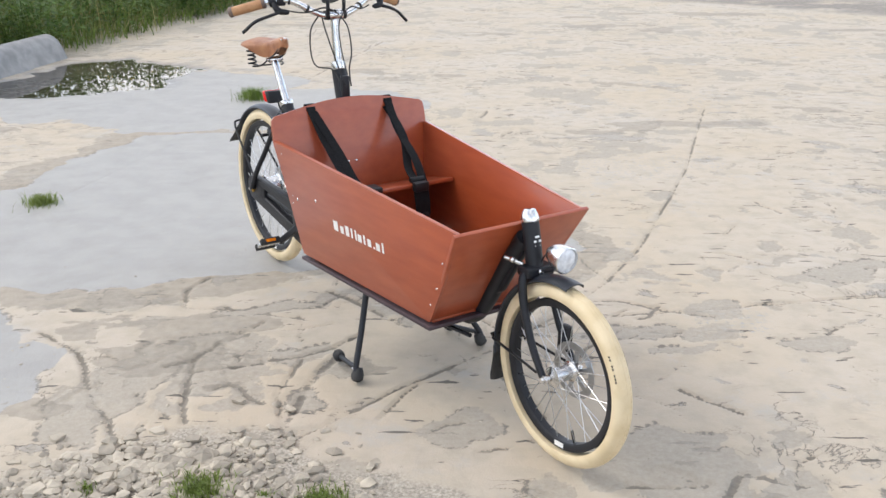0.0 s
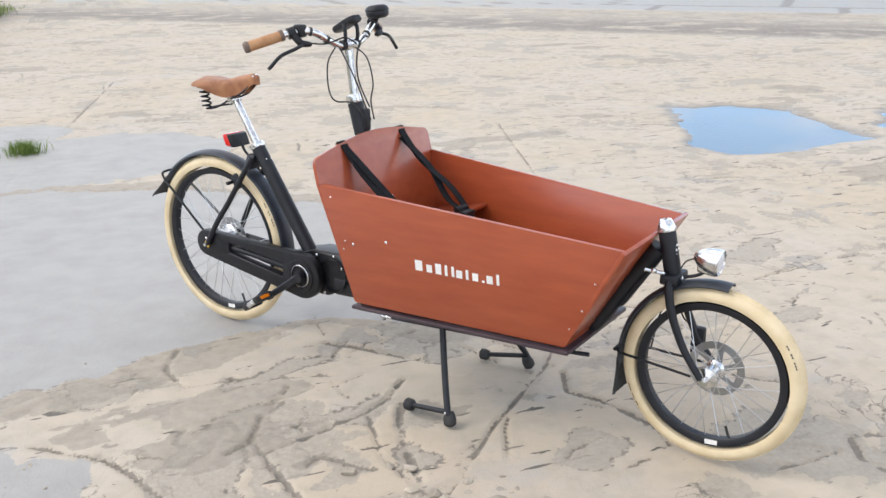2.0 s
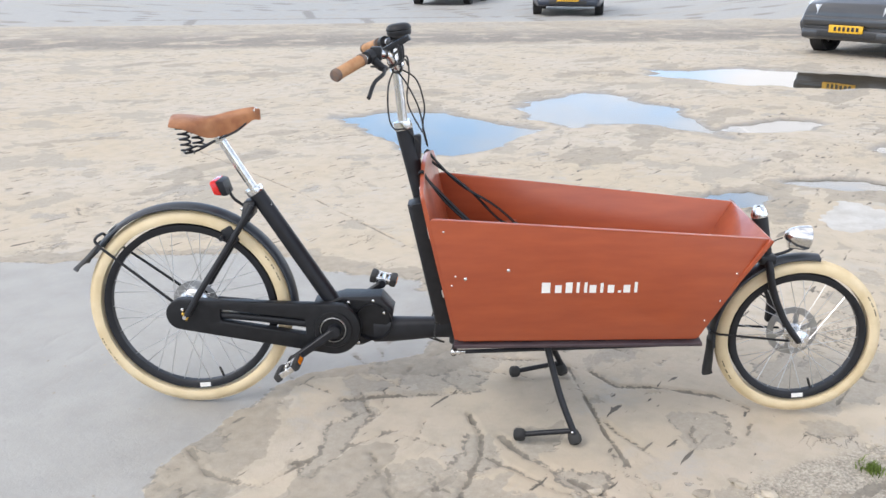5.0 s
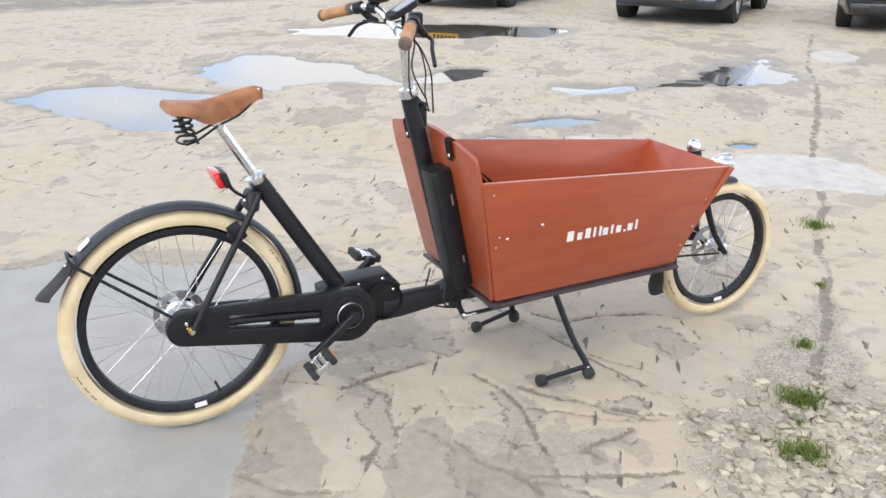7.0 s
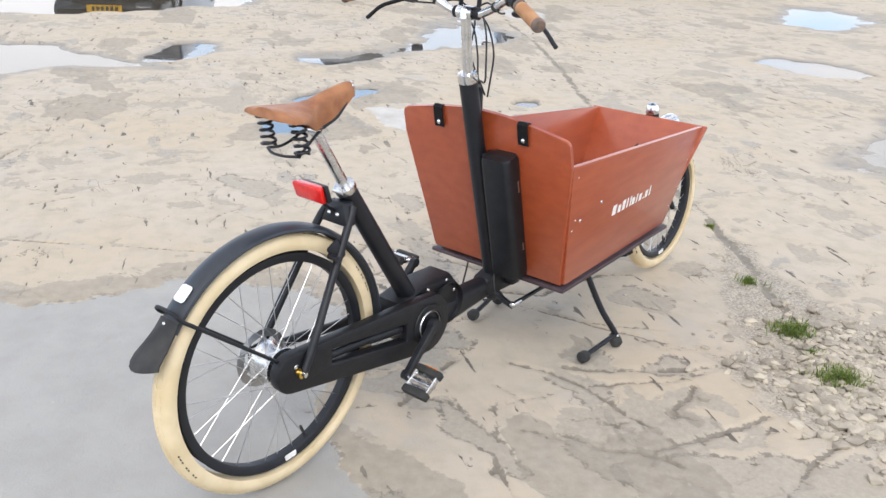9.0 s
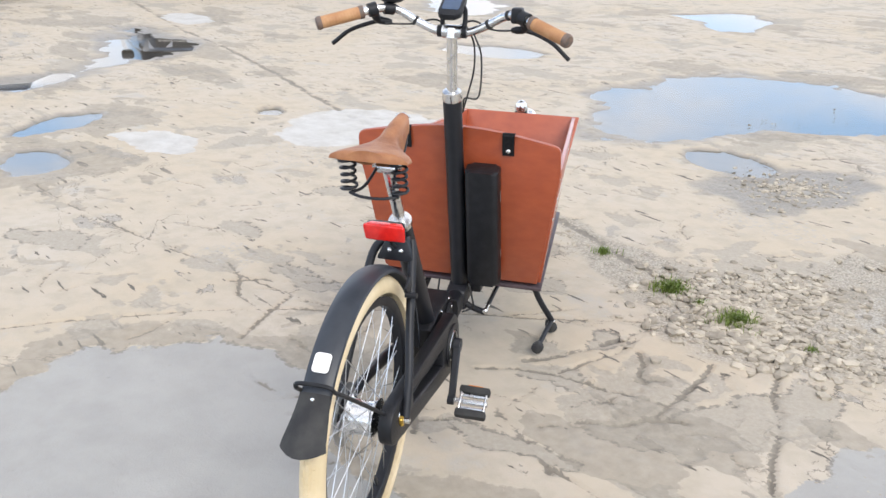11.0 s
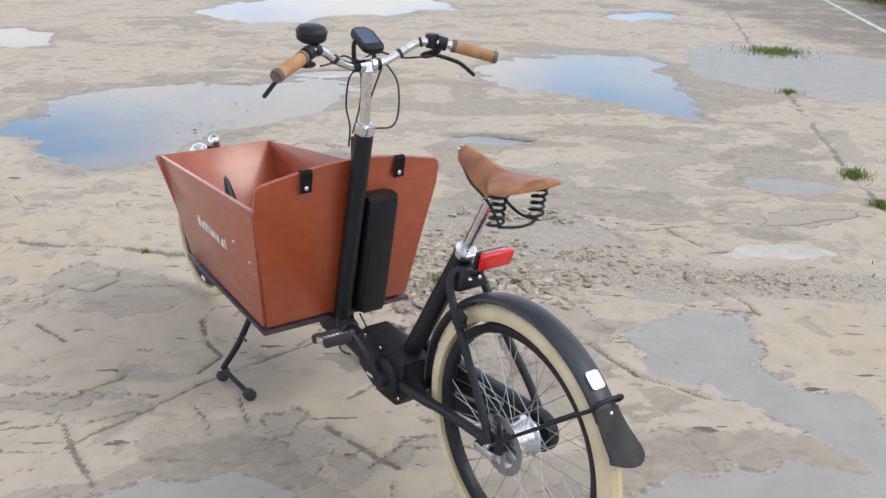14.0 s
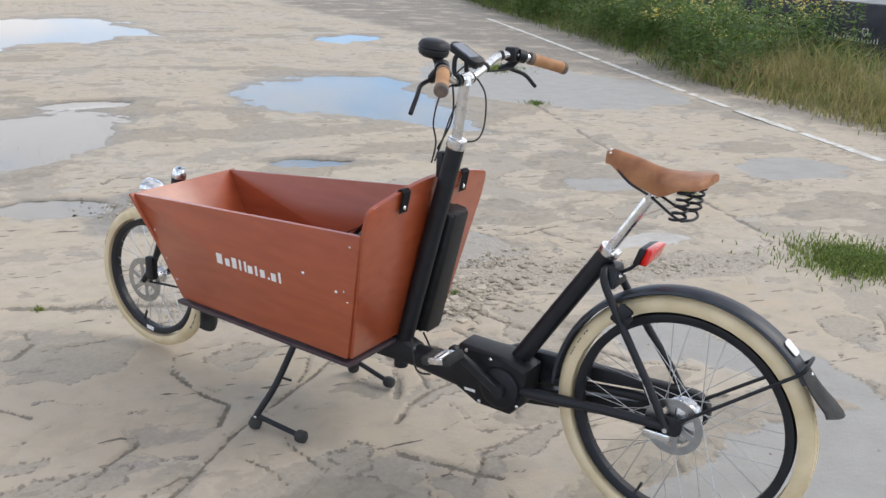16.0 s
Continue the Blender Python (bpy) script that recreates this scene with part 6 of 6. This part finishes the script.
def verge_spots(count, near, far, lo, hi, wide, ylo=-20, yhi=26):
    def spots(rng):
        for k in range(count):
            y = rng.uniform(ylo, yhi)
            d = near + (far - near) * rng.rand() ** 1.3
            clump = 0.55 + 0.75 * float(vnoise(np.array([y * 0.9]), np.array([d * 1.1]), 91)[0])
            low = 1 - 0.5 * float(step(-3.2, -1.6, y)) * (1 - float(step(5.0, 8.0, y)))
            yield verge_x(y) - d + rng.normal(0, 0.14), y, low * rng.uniform(lo, hi) * clump * min(1.0, 0.35 + d), rng.uniform(0.5, 1.2) * wide, rng.uniform(0.2, 1.0)
    return spots


blades("verge_grass", verge_spots(26000, 0.0, 4.2, 0.20, 0.60, 0.013), M_GRASS, "dense tall green grass along the yard's edge", "grass", 11)
blades("dry_verge_grass", verge_spots(9000, 0.1, 3.0, 0.35, 0.8, 0.009), M_DRY, "tall dry straw-coloured grass among the weeds", "grass", 12)
blades("dry_patch", verge_spots(7000, 0.0, 1.5, 0.35, 0.75, 0.014, -3.6, 2.5), M_DRY, "dry straw-coloured grass patch at the verge", "grass", 13)


def weeds(seed, count):
    rng = np.random.RandomState(seed)
    co, faces, fl, ff = [], [], [], []
    for k in range(count):
        y = rng.uniform(-18, 24)
        d = 0.10 + 2.4 * rng.rand() ** 1.4
        if -3.0 < y < 6:
            continue
        x, h = verge_x(y) - d, rng.uniform(0.45, 1.05)
        for i in range(130):
            t = rng.uniform(0.1, 1.0)
            r = 0.34 * (1.15 - t) ** 0.5 * rng.rand() ** 0.5
            a = rng.uniform(0, 6.283)
            c = np.array((x + r * math.cos(a), y + r * math.sin(a), h * t))
            u = np.array((math.cos(a), math.sin(a), rng.uniform(-0.5, 0.6))) * rng.uniform(0.025, 0.065)
            v = np.array((-math.sin(a), math.cos(a), rng.uniform(-0.4, 0.4))) * rng.uniform(0.012, 0.028)
            b = len(co)
            co += [tuple(c - u), tuple(c - v), tuple(c + u), tuple(c + v)]
            faces.append((b, b + 1, b + 2, b + 3))
        for i in range(4):
            a = rng.uniform(0, 6.283)
            b = len(co)
            p, q = (x + 0.05 * math.cos(a), y + 0.05 * math.sin(a)), (x + 0.2 * math.cos(a), y + 0.2 * math.sin(a))
            co += [(p[0] - 0.005, p[1], 0), (p[0] + 0.005, p[1], 0), (q[0] + 0.003, q[1], h), (q[0] - 0.003, q[1], h)]
            faces.append((b, b + 1, b + 2, b + 3))
        if rng.rand() < 0.35:
            for i in range(26):
                a, r = rng.uniform(0, 6.283), 0.22 * rng.rand() ** 0.5
                c = np.array((x + r * math.cos(a), y + r * math.sin(a), h * rng.uniform(0.88, 1.06)))
                s, b = rng.uniform(0.010, 0.020), len(fl)
                fl += [tuple(c + s * np.array(w)) for w in ((1, 0, 0.2), (0, 1, -0.2), (-1, 0, 0.2), (0, -1, -0.2), (0, 0, 0.7))]
                ff += [(b, b + 1, b + 4), (b + 1, b + 2, b + 4), (b + 2, b + 3, b + 4), (b + 3, b, b + 4)]
    mesh_of("leafy_weeds", co, faces, M_LEAF, "leafy dark green weeds in the verge", "weeds")
    mesh_of("yellow_flowers", fl, ff, M_FLOWER, "small yellow wildflowers on the weeds", "flowers")


weeds(21, 800)

# rounded concrete bumper at the puddle
M_CURB = mat("weathered_concrete", (0.30, 0.295, 0.285), 0.8, second=(0.21, 0.21, 0.205), scale=9, bump=0.4, bump_scale=70)
bumper = thing("kerb_block", "weathered grey rounded concrete bumper block beside the verge", "kerb", frame_of((-4.24, 8.55, -0.01), (0.09, 1, 0), (-1, 0.09, 0)))
bm = B()
sec = [(0.0, 0.0)] + [(0.05 + 0.17 * (1 - math.cos(radians(t))) , 0.26 * math.sin(radians(t)) ** 0.7) for t in range(15, 180, 15)] + [(0.40, 0.0)]
plate(bm, sec, 1.5, 0.012, m=Matrix(((0, 0, 1, 0), (1, 0, 0, 0), (0, 1, 0, 0), (0, 0, 0, 1))))
part("block", bm, M_CURB, bumper)

# worn white parking line
M_LINE = mat("worn_road_paint", (0.62, 0.61, 0.58), 0.75, second=(0.42, 0.39, 0.33), scale=7, lo=0.45, hi=0.62, bump=0.2)
rng = random.Random(5)
y = -12.0
while y < 3.6:
    ln = rng.uniform(0.5, 1.1)
    x0, x1 = (float(np.interp(v, [-12, -5.36, -3.28, -1.56, 0.07, 0.62, 4], [-7.95, -6.46, -5.99, -5.63, -5.32, -5.23, -4.65])) for v in (y, y + ln))
    bm = B()
    n = 12
    lo_, hi_ = [], []
    for k in range(n + 1):
        t = k / n
        lo_.append((x0 + (x1 - x0) * t - 0.045 + rng.uniform(-0.012, 0.010), y + ln * t))
        hi_.append((x0 + (x1 - x0) * t + 0.045 + rng.uniform(-0.010, 0.012), y + ln * t))
    plate(bm, lo_[::-1] + hi_, 0.003)
    ob = part("parking_line", bm, M_LINE, None, smooth=False)
    ob.location.z = 0.002
    tagged(ob, "worn white painted line on the concrete", "road marking", "white line pieces", "structure")
    y += ln + rng.choice((0.03, 0.05, 0.16))

# low dark wall behind the weeds, with pale scribbles, and a white cabin beyond it
M_WALL = mat("dark_painted_wall", (0.018, 0.020, 0.028), 0.7, second=(0.034, 0.035, 0.042), scale=4, bump=0.3)
M_CABIN = mat("white_cabin_paint", (0.80, 0.80, 0.79), 0.6, second=(0.72, 0.72, 0.71), scale=2)
bm = B()
block(bm, (-11.25, -15.0, -0.02), (-11.0, 6.0, 0.81), 0.01)
wall = part("wall_west", bm, M_WALL, None)
tagged(wall, "low dark painted wall with pale scribbles behind weeds", "wall", kind="structure")
rng = random.Random(2)
bm = B()
for k in range(16):
    y0 = -5.75 + 0.06 * k
    h = rng.uniform(0.03, 0.08)
    block(bm, (-11.0, y0, 0.24), (-10.996, y0 + 0.018, 0.24 + h), 0)
part("scribble", bm, M_LINE, wall, "pale unreadable scribble", smooth=False, kind="stuff")
bm = B()
heart = [(0, -0.085), (0.055, -0.02), (0.06, 0.04), (0.035, 0.06), (0, 0.035), (-0.035, 0.06), (-0.06, 0.04), (-0.055, -0.02)]
plate(bm, heart, 0.003, hole=[(x * 0.72, y * 0.72) for x, y in heart], m=frame_of((-10.999, -5.1, 0.40), (0, 1, 0), (0, 0, 1)))
part("heart_mark", bm, M_LINE, wall, "pale painted heart outline", smooth=False)
cabin = thing("site_cabin", "plain white site cabin standing beyond the dark wall", "cabin", pose(-15.5, -6.0, 0))
bm = B()
block(bm, (-1.2, -7, 0), (1.2, 7, 2.5), 0.03)
part("wall", bm, M_CABIN, cabin)
bm = B()
block(bm, (-1.3, -7.1, 2.5), (1.3, 7.1, 2.58), 0.02)
part("roof", bm, M_CURB, cabin)


# ---- parked cars along the far side ----
M_GLASS = mat("car_glass", (0.012, 0.014, 0.016), 0.05, second=(0.02, 0.022, 0.024), scale=3, coat=0.6)
M_TYRE = mat("car_tyre", (0.012, 0.012, 0.012), 0.8, second=(0.03, 0.029, 0.027), scale=20, bump=0.3)
M_ALLOY = mat("alloy_rim", (0.55, 0.56, 0.57), 0.3, 0.9, second=(0.42, 0.43, 0.44), scale=15)
M_TRIM = mat("car_trim", (0.013, 0.013, 0.014), 0.55, second=(0.022, 0.022, 0.023), scale=30)
M_PLATE = mat("yellow_plate", (0.72, 0.42, 0.02), 0.4, second=(0.66, 0.37, 0.02), scale=20)
M_LAMP = mat("car_lamp", (0.65, 0.67, 0.70), 0.1, second=(0.4, 0.42, 0.45), scale=12, coat=0.8)


def car_paint(name, c, c2):
    return mat(name, c, 0.3, 0.25, second=c2, scale=2, coat=0.8)


def car(paint, label, m, high=1.48, length=4.1, plated=True):
    """A hatchback: front axle at the origin, nose towards -x."""
    ob = thing("parked_car", label, "car", m, "parked cars")
    W, nose, tail = 0.86, -0.82, length - 0.82
    wb = length - 1.55
    st = [(nose, 0.30, 0.62), (nose + 0.10, 0.22, 0.74), (nose + 0.45, 0.20, 0.84), (0.35, 0.20, 0.95), (0.95, 0.20, 0.98), (wb + 0.1, 0.20, 1.0), (tail - 0.18, 0.24, 1.0), (tail, 0.34, 0.92)]
    bm = B()
    rings = []
    for x, z0, z1 in st:
        e = 1.0 if nose + 0.2 < x < tail - 0.25 else 0.90
        rings.append([bm.verts.new((x, s * W * e * k, z)) for s, k, z in ((-1, 0.93, z0), (-1, 1.0, z0 + 0.12), (-1, 1.0, z1 - 0.16), (-1, 0.92, z1 - 0.01), (-1, 0.5, z1 + 0.02), (1, 0.5, z1 + 0.02),
                                                                          (1, 0.92, z1 - 0.01), (1, 1.0, z1 - 0.16), (1, 1.0, z0 + 0.12), (1, 0.93, z0))])
    for a, b in zip(rings, rings[1:]):
        for k in range(10):
            bm.faces.new((a[k], b[k], b[(k + 1) % 10], a[(k + 1) % 10]))
    bm.faces.new(rings[0])
    bm.faces.new(rings[-1][::-1])
    bmesh.ops.recalc_face_normals(bm, faces=bm.faces)
    bmesh.ops.bevel(bm, geom=[e for e in bm.edges if e.calc_face_angle(0) > 0.35], offset=0.03, segments=2, profile=0.6, affect="EDGES")
    body = part("body", bm, paint, ob)
    bm = B()
    zr = high
    hull(bm, [(0.25, -W * 0.93, 0.95), (tail - 0.10, -W * 0.92, 0.98), (tail - 0.10, W * 0.92, 0.98), (0.25, W * 0.93, 0.95), (1.05, -W * 0.72, zr), (tail - 0.55, -W * 0.72, zr), (tail - 0.55, W * 0.72, zr), (1.05, W * 0.72, zr)], 0.05, 3)
    part("glasshouse", bm, M_GLASS, ob, "dark glass windows")
    bm = B()
    hull(bm, [(1.0, -W * 0.73, zr - 0.03), (tail - 0.50, -W * 0.73, zr - 0.03), (tail - 0.50, W * 0.73, zr - 0.03), (1.0, W * 0.73, zr - 0.03), (1.12, -W * 0.66, zr + 0.03), (tail - 0.6, -W * 0.66, zr + 0.03), (tail - 0.6, W * 0.66, zr + 0.03), (1.12, W * 0.66, zr + 0.03)], 0.02)
    part("roof", bm, paint, ob)
    bm = B()
    block(bm, (nose - 0.045, -W * 0.84, 0.24), (nose + 0.10, W * 0.84, 0.40), 0.05, 3)
    block(bm, (nose - 0.03, -W * 0.86, 0.42), (nose + 0.14, W * 0.86, 0.58), 0.05, 3)
    part("bumper", bm, paint, ob)
    bm = B()
    block(bm, (nose - 0.052, -0.46, 0.27), (nose + 0.02, 0.46, 0.37), 0.015)
    part("grille", bm, M_TRIM, ob)
    for s in (-1, 1):
        bm = B()
        hull(bm, [(nose - 0.01, s * 0.50, 0.60), (nose + 0.22, s * 0.80, 0.62), (nose + 0.36, s * 0.80, 0.64), (nose + 0.10, s * 0.48, 0.62), (nose + 0.02, s * 0.50, 0.72), (nose + 0.24, s * 0.79, 0.76), (nose + 0.42, s * 0.79, 0.79), (nose + 0.14, s * 0.48, 0.745)], 0.012)
        part("headlight", bm, M_LAMP, ob)
        bm = B()
        block(bm, (0.52, s * (W + 0.09) - 0.09, 0.95), (0.66, s * (W + 0.09) + 0.09, 1.08), 0.035)
        part("mirror", bm, paint, ob)
        for x in (0.0, wb):
            bm = B()
            lathe(bm, [(0.20, -0.10), (0.285, -0.105), (0.312, -0.08), (0.318, 0.0), (0.312, 0.08), (0.285, 0.105), (0.20, 0.10)], axis="y", n=36, closed=True)
            tyre = part("wheel", bm, M_TYRE, ob, "black tyre on a silver rim")
            tyre.location = (x, s * (W - 0.09), 0.315)
            bm = B()
            lathe(bm, [(0.0, s * 0.055), (0.05, s * 0.07), (0.06, s * 0.05), (0.17, s * 0.06), (0.205, s * 0.095), (0.212, s * 0.06), (0.205, -s * 0.02)], axis="y", n=30)
            for k in range(5):
                a = 2 * math.pi * k / 5
                sweep(bm, [(0.05 * math.cos(a), s * 0.075, 0.05 * math.sin(a)), (0.20 * math.cos(a), s * 0.088, 0.20 * math.sin(a))], [0.026, 0.018], 6)
            part("rim", bm, M_ALLOY, tyre)
            bm = B()
            lathe(bm, [(0.315, -s * 0.10), (0.355, -s * 0.10), (0.365, s * 0.088), (0.335, s * 0.094), (0.325, s * 0.06)], (x, s * (W - 0.09), 0.325), "y", 36, True)
            part("wheel_arch", bm, M_TRIM, ob)
    if plated:
        bm = B()
        block(bm, (nose - 0.062, -0.26, 0.345), (nose - 0.046, 0.26, 0.455), 0.003)
        pl = part("number_plate", bm, M_PLATE, ob, "yellow plate with dark bars")
        bm = B()
        for k in range(6):
            y0 = -0.20 + 0.068 * k
            block(bm, (nose - 0.064, y0, 0.370), (nose - 0.0615, y0 + 0.042, 0.430), 0)
        part("plate_bar", bm, M_TRIM, pl, smooth=False, split=True)
    return ob


P_NAVY = car_paint("navy_car_paint", (0.012, 0.020, 0.038), (0.016, 0.025, 0.046))
P_BLACK = car_paint("black_car_paint", (0.009, 0.009, 0.011), (0.013, 0.013, 0.015))
P_LILAC = car_paint("silver_lilac_paint", (0.22, 0.22, 0.33), (0.25, 0.25, 0.36))
P_GREY = car_paint("dark_grey_paint", (0.03, 0.032, 0.036), (0.04, 0.042, 0.046))
car(P_NAVY, "dark navy hatchback parked nose to the yard", pose(11.58, 1.58, 0, 0, 0, -18))
car(P_BLACK, "black car with wide tyres parked nose outward", pose(11.08, -1.46, 0, 0, 0, -15), 1.62, 4.3, False)
car(P_LILAC, "silver-lilac hatchback with a yellow number plate", pose(10.55, -3.75, 0, 0, 0, -13))
car(P_GREY, "dark grey car parked beyond the puddles", pose(13.0, 5.0, 0, 0, 0, -14))
car(P_NAVY, "dark blue car with silver rims on the slabs", pose(18.7, 13.5, 0, 0, 0, 28))
car(P_BLACK, "black car parked far off on the slabs", pose(20.7, 18.9, 0, 0, 0, 24))
